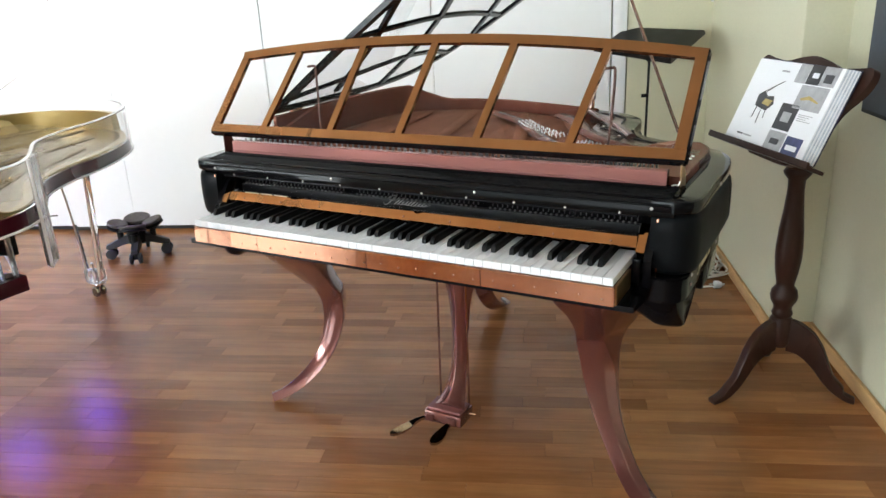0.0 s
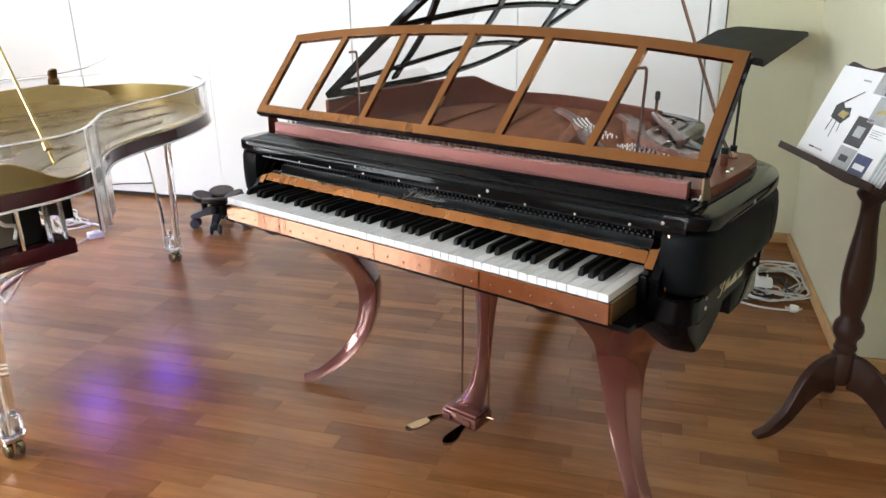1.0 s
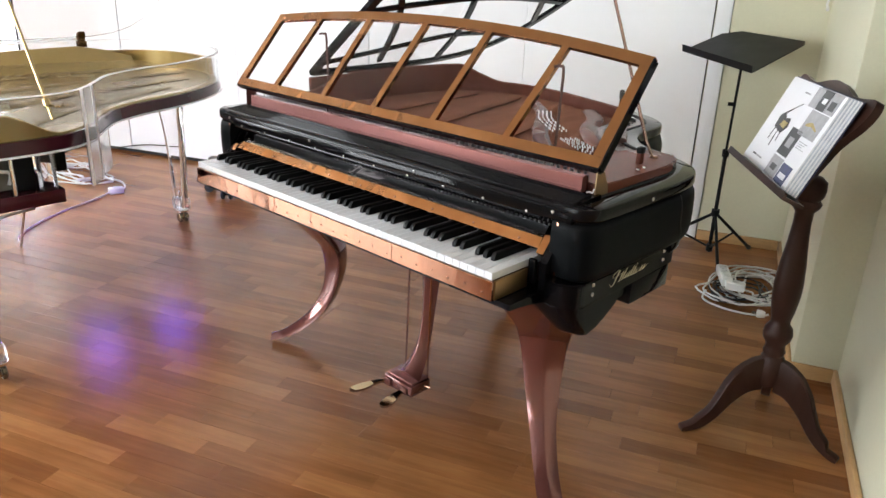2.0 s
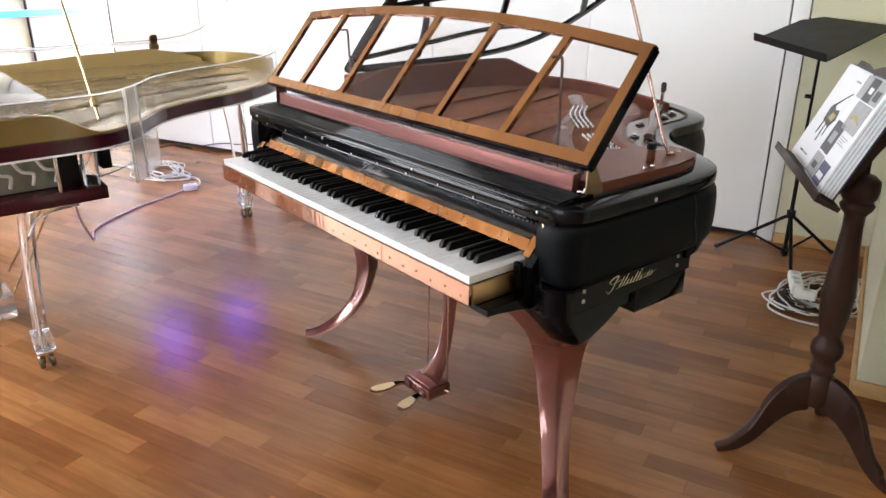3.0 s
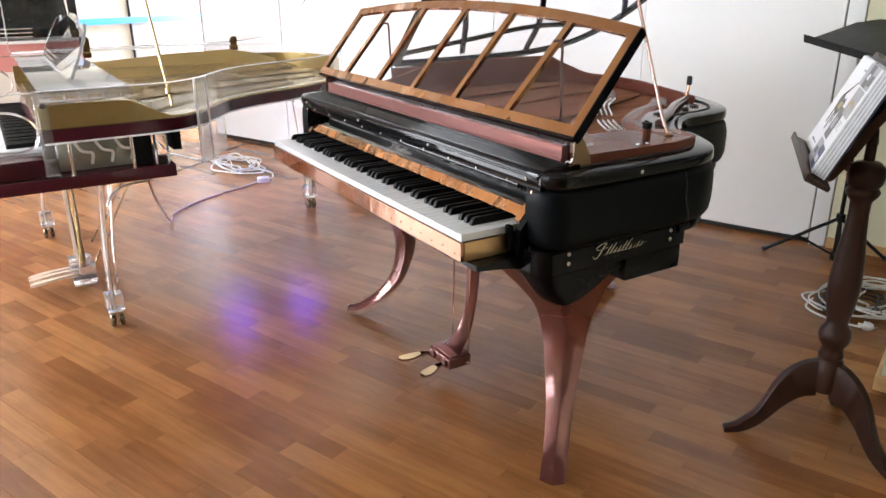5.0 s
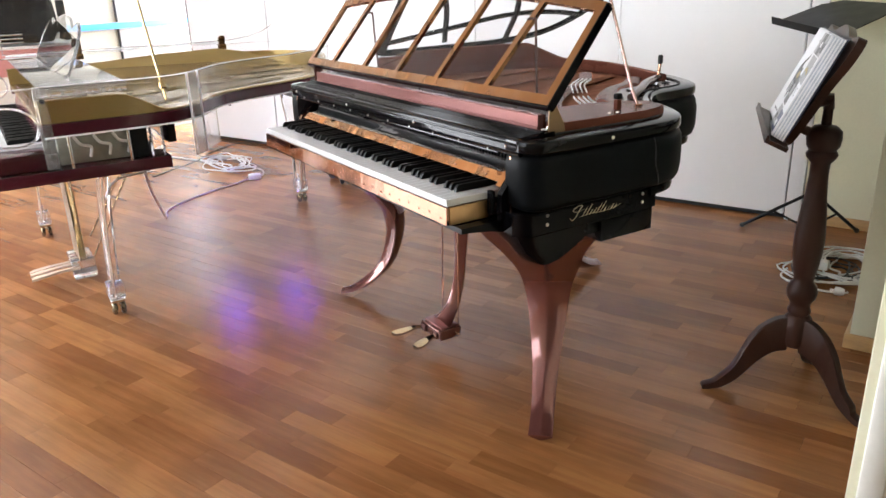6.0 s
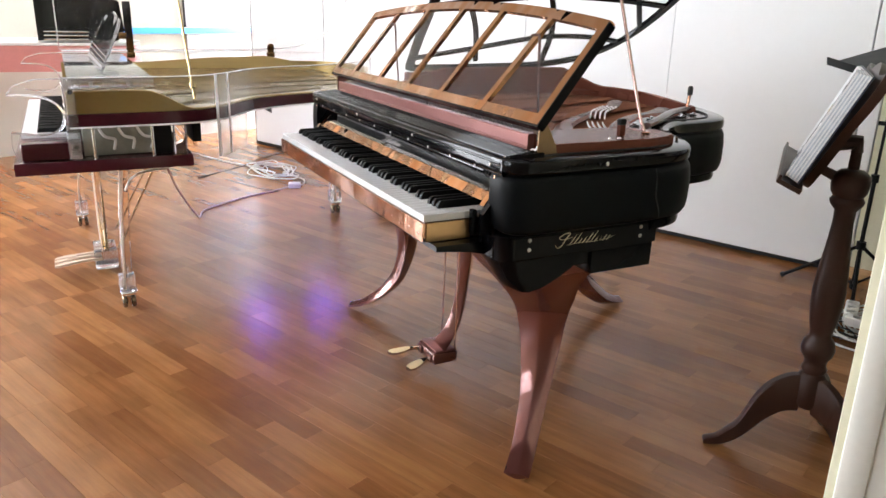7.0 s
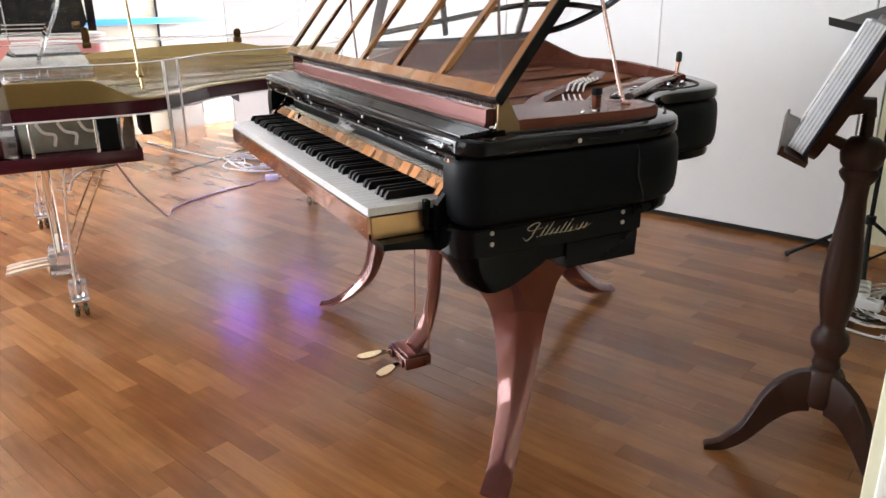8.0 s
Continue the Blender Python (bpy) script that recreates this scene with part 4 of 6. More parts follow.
for pts in ([(0.065, 0.86), (0.38, 0.70), (0.70, 0.475)], [(0.045, 1.20), (0.35, 1.07), (0.68, 0.83), (1.0, 0.435)], [(0.35, 1.515), (0.70, 1.22), (1.08, 0.84), (1.45, 0.45)], [(0.475, 0.492), (0.52, 0.67), (0.56, 0.93), (0.557, 1.21), (0.52, 1.51)], [(0.08, 0.555), (0.175, 0.82), (0.262, 1.07), (0.267, 1.30), (0.23, 1.495)], [(0.85, 0.445), (0.88, 0.75), (0.89, 1.05), (0.86, 1.43)], [(1.2, 0.43), (1.22, 0.6), (1.21, 0.78), (1.16, 0.98)]):
    q = [(p.x, p.y) for p in smooth_path([(a, b, 0) for a, b in pts], 6)]
    part("lid_bar", bar_on(bmesh.new(), q, *LID, 0.021, 0.013), MAT["lacquer"], lid)
pane = part("lid_pane", slab(bmesh.new(), edge[:-1], *LID, 0.003), MAT["glass"], lid)
pane.visible_shadow = False
for y in (0.68, 1.05):
    part("lid_hinge", tube(bmesh.new(), [(-0.765, y - 0.03, 0.978), (-0.765, y + 0.03, 0.978)], 0.007, 8), MAT["copper"], piano)
part("hinge_rail", new_box((-0.775, 0.56, 0.926), (-0.757, 1.16, 0.974), 0.004), MAT["plate"], piano)


# sabre legs
def sabre(center, ahead_half, side_half, lateral, inner=1.0, fullness=0.13):
    """A leg with a four-edged section along a curved centre line; its edges point along the sweep and to either side."""
    p = smooth_path(center, 6)
    w = [q.x for q in smooth_path([(v, 0, 0) for v in ahead_half], 6)]
    d = [q.x for q in smooth_path([(v, 0, 0) for v in side_half], 6)]
    across = Vector(lateral).normalized()
    rings = []
    for i, c in enumerate(p):
        along = (p[min(i + 1, len(p) - 1)] - p[max(i - 1, 0)]).normalized()
        along = along.lerp(Vector((0, 0, -1)), min(1.0, max(0.0, (c.z - 0.16) / 0.1))).normalized()
        out = across.cross(along).normalized()
        corners = [out * w[i], across * d[i], -out * w[i] * inner, -across * d[i]]
        ring = []
        for k in range(4):
            p0, p1 = corners[k], corners[(k + 1) % 4]
            ring.append(c + p0 * 0.975)
            for t in (0.035, 0.10, 0.30, 0.50, 0.70, 0.90, 0.965):
                ring.append(c + p0.lerp(p1, t) * (1 + fullness * 4 * t * (1 - t)))
        rings.append(ring)
    return loft(bmesh.new(), rings)


for s, dx, dy in ((1, 0.0, 0.0), (-1, -0.040, 0.010)):
    line = [(0.515, 0.362, 0.665), (0.500, 0.378, 0.58), (0.487, 0.405, 0.515), (0.471, 0.438, 0.45), (0.453, 0.458, 0.40), (0.450, 0.463, 0.35), (0.454, 0.461, 0.30), (0.463, 0.452, 0.25), (0.476, 0.440, 0.20), (0.497, 0.420, 0.15), (0.530, 0.388, 0.10), (0.572, 0.348, 0.055), (0.612, 0.309, 0.029), (0.646, 0.276, 0.019)]
    bm = sabre([(s * x + dx, y + dy, z) for x, y, z in line],
               [0.170, 0.155, 0.122, 0.092, 0.073, 0.064, 0.058, 0.052, 0.046, 0.041, 0.034, 0.029, 0.021, 0.015],
               [0.205, 0.172, 0.127, 0.096, 0.079, 0.068, 0.061, 0.054, 0.048, 0.042, 0.038, 0.036, 0.036, 0.036], (s, 1, 0), 0.35)
    part("leg", bm, MAT["rose"], piano, "curved rose-copper sabre leg", 28)
bm = sabre([(-0.27, 1.05, 0.72), (-0.27, 1.06, 0.60), (-0.27, 1.075, 0.47), (-0.27, 1.09, 0.36), (-0.27, 1.12, 0.24), (-0.27, 1.185, 0.13), (-0.272, 1.28, 0.052), (-0.276, 1.345, 0.027), (-0.280, 1.385, 0.020)],
           [0.15, 0.11, 0.075, 0.058, 0.049, 0.043, 0.032, 0.021, 0.017], [0.13, 0.10, 0.072, 0.058, 0.050, 0.046, 0.042, 0.039, 0.037], (1, 0, 0))
part("leg", bm, MAT["rose"], piano, "curved rose-copper sabre leg", 28)

# pedal lyre
bm = sabre([(0, 0.455, 0.64), (0, 0.452, 0.57), (0, 0.45, 0.48), (0, 0.445, 0.36), (0, 0.432, 0.25), (0, 0.405, 0.17), (0, 0.37, 0.125), (0, 0.352, 0.112)], [0.060, 0.046, 0.034, 0.027, 0.025, 0.027, 0.030, 0.028], [0.155, 0.098, 0.048, 0.031, 0.027, 0.034, 0.047, 0.055], (1, 0, 0))
lyre = part("pedal_lyre", bm, MAT["rose"], piano, "slender rose-copper pedal lyre", 28)
part("lyre_top", new_box((-0.112, 0.345, 0.588), (0.075, 0.50, 0.632), 0.006), MAT["lacquer"], lyre)
part("pedal_box", new_box((-0.072, 0.312, 0.070), (0.058, 0.40, 0.108), 0.004), MAT["rose"], lyre)
part("pedal_box", new_box((-0.066, 0.322, 0.108), (0.052, 0.395, 0.116), 0.003), MAT["rose_light"], lyre)
for x, lean, reach in ((-0.050, 0.095, 0.105), (0.028, 0.030, 0.095)):
    rings = []
    for t, w, z in ((0.0, 0.008, 0.084), (0.35, 0.008, 0.082), (0.52, 0.012, 0.074), (0.68, 0.018, 0.064), (0.84, 0.019, 0.055), (0.95, 0.014, 0.049), (1.0, 0.006, 0.047)):
        cx, cy = x - lean * t, 0.335 - reach * t
        rings.append([(cx - w, cy - w * 0.3, z), (cx + w, cy + w * 0.3, z), (cx + w * 0.9, cy + w * 0.3, z - 0.009), (cx - w * 0.9, cy - w * 0.3, z - 0.009)])
    part("pedal", loft(bmesh.new(), rings), MAT["pedal"], lyre, "dark polished brass pedal")
    part("pedal_guide", new_box((x - 0.016, 0.306, 0.074), (x + 0.014, 0.3115, 0.100), 0.0015), MAT["rose_dark"], lyre, "dark slot round the pedal")
for x in (-0.052, 0.046):
    part("pedal_rod", tube(bmesh.new(), [(x, 0.405, 0.62), (x * 1.05, 0.395, 0.085)], 0.0032, 6), MAT["copper"], lyre)
part("pedal_pin", tube(bmesh.new(), [(0.056, 0.375, 0.09), (0.078, 0.380, 0.089)], 0.0035, 6), MAT["copper"], lyre)

# ---------------------------------------------------------------- the clear acrylic grand piano
crystal = thing("acrylic_grand_piano", (-1.86, 0.0, 0), "transparent acrylic grand piano with gold plate and burgundy rim", "piano")
CR = [(-1.052, -0.70), (-1.055, -0.5), (-1.062, -0.30), (-1.092, -0.19), (-1.165, -0.10), (-1.27, -0.02), (-1.40, 0.085), (-1.50, 0.25), (-1.57, 0.43), (-1.66, 0.59), (-1.79, 0.755), (-1.965, 0.882), (-2.16, 0.94), (-2.38, 0.915), (-2.55, 0.82), (-2.64, 0.65), (-2.66, 0.4), (-2.66, 0.0), (-2.66, -0.70)]
CR = [(p.x, p.y) for p in smooth_path([(x, y, 0) for x, y in CR], 6)]


def crystal_band(i0, i1, profile, path=CR):
    offs = {d: offset(path, d) for d, _ in profile}
    return loft(bmesh.new(), [[(*offs[d][i], z) for d, z in profile] for i in range(i0, i1)])


def wall_profile(d0, d1, z0, z1, e=0.003):
    return [(d0, z0), (d1, z0), (d1, z1 - e), (d1 - e, z1), (d0 + e, z1), (d0, z1 - e)]


N = len(CR)
part("outer_wall", crystal_band(0, N, wall_profile(-0.014, 0.0, 0.8090, 0.943)), MAT["acrylic"], crystal, "clear acrylic outer wall")
part("skirt", crystal_band(22, 34, wall_profile(-0.012, -0.001, 0.605, 0.7545)), MAT["acrylic_white"], crystal, "clear acrylic skirt under the rim")
part("waist_strip", crystal_band(21, 26, wall_profile(0.001, 0.010, 0.606, 0.946)), MAT["acrylic_white"], crystal, "upright clear acrylic strip at the waist")
# waist, rim and top edges carry their shine as opaque white
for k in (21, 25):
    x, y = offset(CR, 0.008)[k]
    part("waist_edge", tube(bmesh.new(), [(x, y, 0.606), (x, y, 0.947)], 0.0055, 8), MAT["edge"], crystal, "edge whitened for the shine of polished acrylic")
part("rim_edge", crystal_band(0, N, wall_profile(-0.012, 0.004, 0.755, 0.7615, 0.001)), MAT["edge"], crystal, "edge whitened for the shine of polished acrylic")
part("top_edge", crystal_band(0, N, wall_profile(-0.013, -0.001, 0.9432, 0.9462, 0.001)), MAT["edge"], crystal, "edge whitened for the shine of polished acrylic")
part("inner_rim", crystal_band(0, N, wall_profile(-0.05, -0.001, 0.7618, 0.8086)), MAT["burgundy"], crystal, "burgundy lacquered inner rim")


def gold_top(x, y):
    """The inner wall stands high by the keys and dips past the lid prop."""
    t = min(1.0, max(0.0, (y + 0.42) / 0.20)) if x > -2.0 else 0.0
    return 0.893 - 0.078 * (3 * t * t - 2 * t * t * t)


g0, g1, g2 = offset(CR, -0.05), offset(CR, -0.02), offset(CR, -0.023)
part("gold_wall", loft(bmesh.new(), [[(*g0[i], 0.8085), (*g1[i], 0.8085), (*g1[i], gold_top(*CR[i]) - 0.003), (*g2[i], gold_top(*CR[i])), (*g0[i], gold_top(*CR[i]))] for i in range(N)]), MAT["gold"], crystal, "gold-bronze inner wall")
part("plate", prism(bmesh.new(), offset(CR, -0.045), 0.792, 0.811), MAT["gold_plate"], crystal, "gold-bronze cast plate")
for pts in ([(-1.25, -0.3), (-1.5, 0.0), (-1.78, 0.5)], [(-1.6, -0.35), (-1.8, 0.1), (-1.98, 0.7)], [(-1.95, -0.35), (-2.08, 0.1), (-2.2, 0.8)], [(-2.3, -0.35), (-2.38, 0.1), (-2.44, 0.75)]):
    part("plate_rib", tube(bmesh.new(), smooth_path([(x, y, 0.813) for x, y in pts], 6), 0.024, 8, 0.3), MAT["gold_plate"], crystal)
part("bass_wall", loft(bmesh.new(), [[(-2.60, y, 0.811), (-2.585, y, z), (-2.565, y, z), (-2.50, y, 0.811)] for y, z in ((-0.42, 0.87), (-0.3, 0.893), (0.1, 0.918), (0.42, 0.926), (0.56, 0.902), (0.70, 0.862))]), MAT["gold"], crystal)
bm = bmesh.new()
for k in range(46):
    x = -2.45 + k * 0.026
    tube(bm, [(x, -0.36, 0.872), (x - 0.10 - 0.14 * k / 46, 0.72 - 0.85 * max(0, (k - 14) / 32) ** 1.1, 0.846)], 0.001, 3)
st = part("string_fan", bm, MAT["brass"], crystal, "fan of steel strings")
st["kind"] = "stuff"
part("key_bed", new_box((-2.66, -0.905, 0.584), (-1.056, -0.258, 0.632), 0.004), MAT["burgundy"], crystal, "burgundy lacquered key bed")
part("top_shelf", new_box((-2.63, -0.69, 0.934), (-1.072, -0.386, 0.942), 0.002), MAT["shelf_white"], crystal, "clear acrylic shelf over the action")
part("shelf_end", new_box((-1.0715, -0.69, 0.905), (-1.058, -0.384, 0.945), 0.003), MAT["acrylic_soft"], crystal)
bm = bmesh.new()
rng = random.Random(12)
y = -0.675
while y < -0.41:
    wide = rng.uniform(0.004, 0.013)
    low = rng.uniform(0.900, 0.910)
    box(bm, (-1.10 - rng.uniform(0, 0.012), y, low), (-1.084, y + wide, low + rng.uniform(0.006, 0.022)), 0.001, 1)
    y += wide + rng.uniform(0.001, 0.009)
bits = part("damper_bits", bm, MAT["chrome"], crystal, "row of small bright mechanism parts")
bits["kind"] = "stuff"
part("case_edge", new_box((-1.074, -0.712, 0.640), (-1.0495, -0.6685, 0.9465), 0.003), MAT["acrylic_white"], crystal, "bright polished end of the case side")
part("action_case", new_box((-2.5, -0.66, 0.634), (-1.13, -0.34, 0.752), 0.006), MAT["smoke"], crystal, "smoky grey action box seen through the side")
part("action_cloth", new_box((-1.129, -0.40, 0.634), (-1.10, -0.330, 0.755), 0.004), MAT["black_metal"], crystal)
for k in range(3):
    y = -0.60 + k * 0.07
    part("hose", tube(bmesh.new(), smooth_path([(-1.10, y, 0.745), (-1.09, y + 0.02, 0.715), (-1.10, y + 0.055, 0.70), (-1.11, y + 0.05, 0.66)], 5), 0.006, 7), MAT["white_plastic"], crystal)
for y in (-0.622, -0.408):
    part("post", tube(bmesh.new(), [(-1.068, y, 0.632), (-1.068, y, 0.763)], 0.0065, 10), MAT["chrome"], crystal)
block = part("corner_block", new_box((-1.10, -0.326, 0.6325), (-1.058, -0.276, 0.7545), 0.006), MAT["acrylic"], crystal, "clear acrylic corner block")
for y in (-0.3225, -0.2795):
    part("block_edge", new_box((-1.0975, y - 0.002, 0.6335), (-1.0605, y + 0.002, 0.7535), 0.0008, 1), MAT["acrylic_white"], block, "bright polished face")
part("back_panel", new_box((-1.36, -0.24, 0.665), (-1.16, -0.205, 0.753), 0.003), MAT["black_metal"], crystal)
for s, x in ((1, -1.068), (-1, -2.648)):
    scoop = [(p.x, p.y) for p in smooth_path([(y, z, 0) for y, z in ((-0.895, 0.886), (-0.83, 0.884), (-0.77, 0.872), (-0.73, 0.843), (-0.714, 0.805), (-0.726, 0.764), (-0.765, 0.740), (-0.82, 0.738), (-0.895, 0.750))], 4)]
    cheek = [(-0.70, 0.634), (-0.70, 0.942), (-0.80, 0.940), (-0.87, 0.918), *scoop, (-0.90, 0.70), (-0.885, 0.634)]
    bm = loft(bmesh.new(), [[(x + d, y, z) for y, z in cheek] for d in (-0.009, 0.009)])
    part("cheek", bm, MAT["acrylic"], crystal, "clear acrylic cheek with a round scoop")
    part("cheek_edge", tube(bmesh.new(), [(x + s * 0.010, y, z) for y, z in scoop], 0.0045, 8), MAT["acrylic_soft"], crystal, "polished edge of the round scoop")
    part("cheek_edge", tube(bmesh.new(), [(x, y, z) for y, z in cheek[1:5]], 0.003, 6), MAT["acrylic_white"], crystal, "polished edge of the cheek")
for y, z in ((-0.697, 0.894), (-0.697, 0.685)):
    bm = lathe(bmesh.new(), [(0, 0), (0.010, 0), (0.010, 0.004), (0, 0.006)], (0, 0, 0), 12)
    bm.transform(Matrix.Translation((-1.0555, y + 0.012, z)) @ Matrix.Rotation(radians(90), 4, "Y"))
    part("screw", bm, MAT["black_metal"], crystal)
ckeys = part("keyboard", new_box((-2.48, -0.87, 0.634), (-1.24, -0.66, 0.676)), MAT["felt"], crystal)
for k in range(52):
    x = -1.86 - 0.613 + (k + 0.5) * PITCH
    piece("white_key", white, ckeys, pose(x, -0.875, 0.694))
    if k < 51 and k % 7 in (0, 2, 3, 5, 6):
        piece("black_key", black, ckeys, pose(x + PITCH / 2, -0.822, 0.7117))
part("key_block", new_box((-1.235, -0.875, 0.634), (-1.09, -0.70, 0.70), 0.005), MAT["burgundy"], crystal)
part("key_block", new_box((-2.63, -0.875, 0.634), (-2.485, -0.70, 0.70), 0.005), MAT["burgundy"], crystal)
bm = slab(bmesh.new(), [(-1.237, 0), (0.0, 0), (0.0, 0.11), (-1.237, 0.11)], (-1.24, -0.70, 0.72), (1, 0, 0), (0, 0.05, 0.2), 0.01)
part("fall_board", bm, MAT["burgundy"], crystal, "burgundy fall board")
leaf = [(-0.52, 0), (0.52, 0), (0.60, 0.06), (0.585, 0.13), (0.52, 0.20), (0.42, 0.225), (0.33, 0.20), (0.2, 0.235), (0.0, 0.25), (-0.2, 0.235), (-0.33, 0.20), (-0.42, 0.225), (-0.52, 0.20), (-0.585, 0.13), (-0.60, 0.06)]
leaf = [(p.x, p.y) for p in smooth_path([(a, b, 0) for a, b in leaf], 3)]
part("music_desk", slab(bmesh.new(), leaf, (-1.9, -0.56, 0.945), (1, 0, 0), (0, 0.10, 0.2), 0.012), MAT["acrylic"], crystal, "scalloped clear acrylic music desk")
do, du, dv = Vector((-1.9, -0.56, 0.945)), Vector((1, 0, 0)), Vector((0, 0.10, 0.2)).normalized()
# milky tube whitens the desk outline for its polished shine
part("desk_edge", tube(bmesh.new(), [do + du * a + dv * b for a, b in leaf], 0.0062, 6), MAT["acrylic_white"], crystal, "edge whitened for the shine of polished acrylic")
part("lid_prop", tube(bmesh.new(), [(-1.205, -0.213, 0.838), (-1.215, -0.213, 0.853), (-1.79, -0.213, 1.715)], 0.0058, 8), MAT["brass"], crystal, "slim brass lid prop")
part("prop_joint", tube(bmesh.new(), [(-1.232, -0.213, 0.88), (-1.245, -0.213, 0.90)], 0.013, 10), MAT["brass"], crystal)
part("prop_spring", tube(bmesh.new(), [(-1.24 + 0.004 * math.cos(k * 1.3) - 0.0, -0.20 + 0.0035 * k, 0.875 + 0.008 * math.sin(k * 1.3)) for k in range(24)], 0.002, 5), MAT["brass"], crystal)
B = radians(62)
CLID = ((-2.675, 0, 0.948), (math.cos(B), 0, math.sin(B)), (0, 1, 0))
cedge = [(x + 2.675, y) for x, y in CR[::3]]
cl = part("lid", slab(bmesh.new(), cedge, *CLID, 0.010), MAT["acrylic"], crystal, "raised clear acrylic lid")
cl.visible_shadow = False
part("lid_edge", tube(bmesh.new(), [Vector(CLID[0]) + Vector(CLID[1]) * a + Vector((0, b, 0)) for a, b in [*cedge, cedge[0]]], 0.0036, 6), MAT["acrylic_white"], cl, "fine polished edge")
# opaque white strip paints the gleam of the clear hinge line
part("hinge_strip", tube(bmesh.new(), [(-2.664, -0.69, 0.953), (-2.664, 0.50, 0.953)], 0.0045, 8), MAT["edge"], crystal, "white hinge strip, painted for the shine of clear acrylic")
for y, up in ((0.474, 0.0), (-0.334, 0.03)):
    h1 = part("lid_hinge", new_box((-2.655, y - 0.022, 0.915), (-2.618, y + 0.022, 0.946), 0.004), MAT["hinge"], crystal, "brown bronze lid hinge")
    bm = loft(bmesh.new(), [[(x, y - w, z), (x, y + w, z), (x + 0.022, y + w, z), (x + 0.022, y - w, z)] for x, z, w in ((-2.648, 0.9465, 0.016), (-2.648, 0.965, 0.020), (-2.640, 0.985 + up, 0.018), (-2.628, 0.995 + up, 0.008))])
    part("hinge_arm", bm, MAT["hinge"], h1)
part("hinge_leaf", new_box((-2.60, -0.392, 1.022), (-2.572, -0.352, 1.056), 0.005), MAT["hinge"], cl, "brown bronze hinge leaf")


def crystal_leg(path, widths, edge_r=0.0034):
    """A flat tapered acrylic leg with a chrome castor."""
    p = smooth_path(path, 5)
    w = [q.x for q in smooth_path([(v, 0, 0) for v in widths], 5)]
    rings = [[c + Vector(d) for d in ((-w[i] / 2, -0.018, 0), (w[i] / 2, -0.018, 0), (w[i] / 2, 0.018, 0), (-w[i] / 2, 0.018, 0))] for i, c in enumerate(p)]
    leg = part("leg", loft(bmesh.new(), rings), MAT["acrylic"], crystal, "clear acrylic leg")
    # opaque pale tubes paint the shine down both edges of the leg
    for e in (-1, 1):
        part("leg_edge", tube(bmesh.new(), [c + Vector((e * w[i] / 2, -0.010, 0)) for i, c in enumerate(p)], edge_r, 6), MAT["edge_warm"], leg, "pale warm edge, painted for the shine of clear acrylic")
    foot = p[-1]
    part("castor_socket", new_box((foot.x - 0.042, foot.y - 0.032, foot.z - 0.016), (foot.x + 0.042, foot.y + 0.032, foot.z + 0.050), 0.006), MAT["acrylic_soft"], leg, "clear acrylic socket")
    part("castor_stem", tube(bmesh.new(), [(foot.x, foot.y, foot.z - 0.014), (foot.x, foot.y, foot.z + 0.085)], 0.009, 10), MAT["chrome"], leg)
    part("castor_plate", new_box((foot.x - 0.032, foot.y - 0.028, foot.z - 0.030), (foot.x + 0.032, foot.y + 0.028, foot.z - 0.017), 0.003), MAT["chrome"], leg)
    part("castor_fork", new_box((foot.x - 0.018, foot.y - 0.006, 0.022), (foot.x + 0.016, foot.y + 0.006, foot.z - 0.0305), 0.002), MAT["chrome"], leg)
    for e in (-1, 1):
        bm = lathe(bmesh.new(), [(0, -0.009), (0.022, -0.009), (0.027, -0.005), (0.027, 0.005), (0.022, 0.009), (0, 0.009)], (0, 0, 0), 18)
        bm.transform(Matrix.Translation((foot.x + 0.004, foot.y + e * 0.017, 0.027)) @ Matrix.Rotation(radians(90), 4, "X"))
        part("castor_wheel", bm, MAT["wheel"], leg)
    return leg


leg_a = crystal_leg([(-1.095, -0.525, 0.583), (-1.092, -0.535, 0.50), (-1.088, -0.545, 0.38), (-1.082, -0.553, 0.25), (-1.075, -0.56, 0.09)], [0.10, 0.095, 0.088, 0.078, 0.07])
part("leg_brace", tube(bmesh.new(), smooth_path([(-1.07, -0.53, 0.50), (-1.066, -0.505, 0.545), (-1.066, -0.455, 0.570), (-1.068, -0.36, 0.578)], 4), 0.009, 8, 0.5), MAT["grey_metal"], leg_a, "dark reflecting metal strap")
crystal_leg([(-2.17, 0.70, 0.75), (-2.175, 0.70, 0.62), (-2.18, 0.71, 0.50), (-2.19, 0.72, 0.30), (-2.19, 0.72, 0.09)], [0.25, 0.20, 0.165, 0.12, 0.085], 0.007)
crystal_leg([(-2.42, -0.62, 0.578), (-2.43, -0.66, 0.40), (-2.44, -0.68, 0.25), (-2.44, -0.69, 0.09)], [0.05, 0.055, 0.06, 0.07])
clyre = part("pedal_lyre", new_box((-1.74, -0.665, 0.02), (-1.54, -0.565, 0.11), 0.008), MAT["acrylic_soft"], crystal, "clear acrylic pedal lyre")
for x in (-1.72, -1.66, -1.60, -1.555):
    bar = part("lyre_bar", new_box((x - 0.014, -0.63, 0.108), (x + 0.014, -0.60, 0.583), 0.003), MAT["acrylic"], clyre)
    # opaque pale tube paints the shine on this bar's edge
    part("bar_edge", tube(bmesh.new(), [(x + 0.014, -0.63, 0.108), (x + 0.014, -0.63, 0.583)], 0.0022, 6), MAT["edge_warm"], bar, "pale warm edge, painted for the shine of clear acrylic")
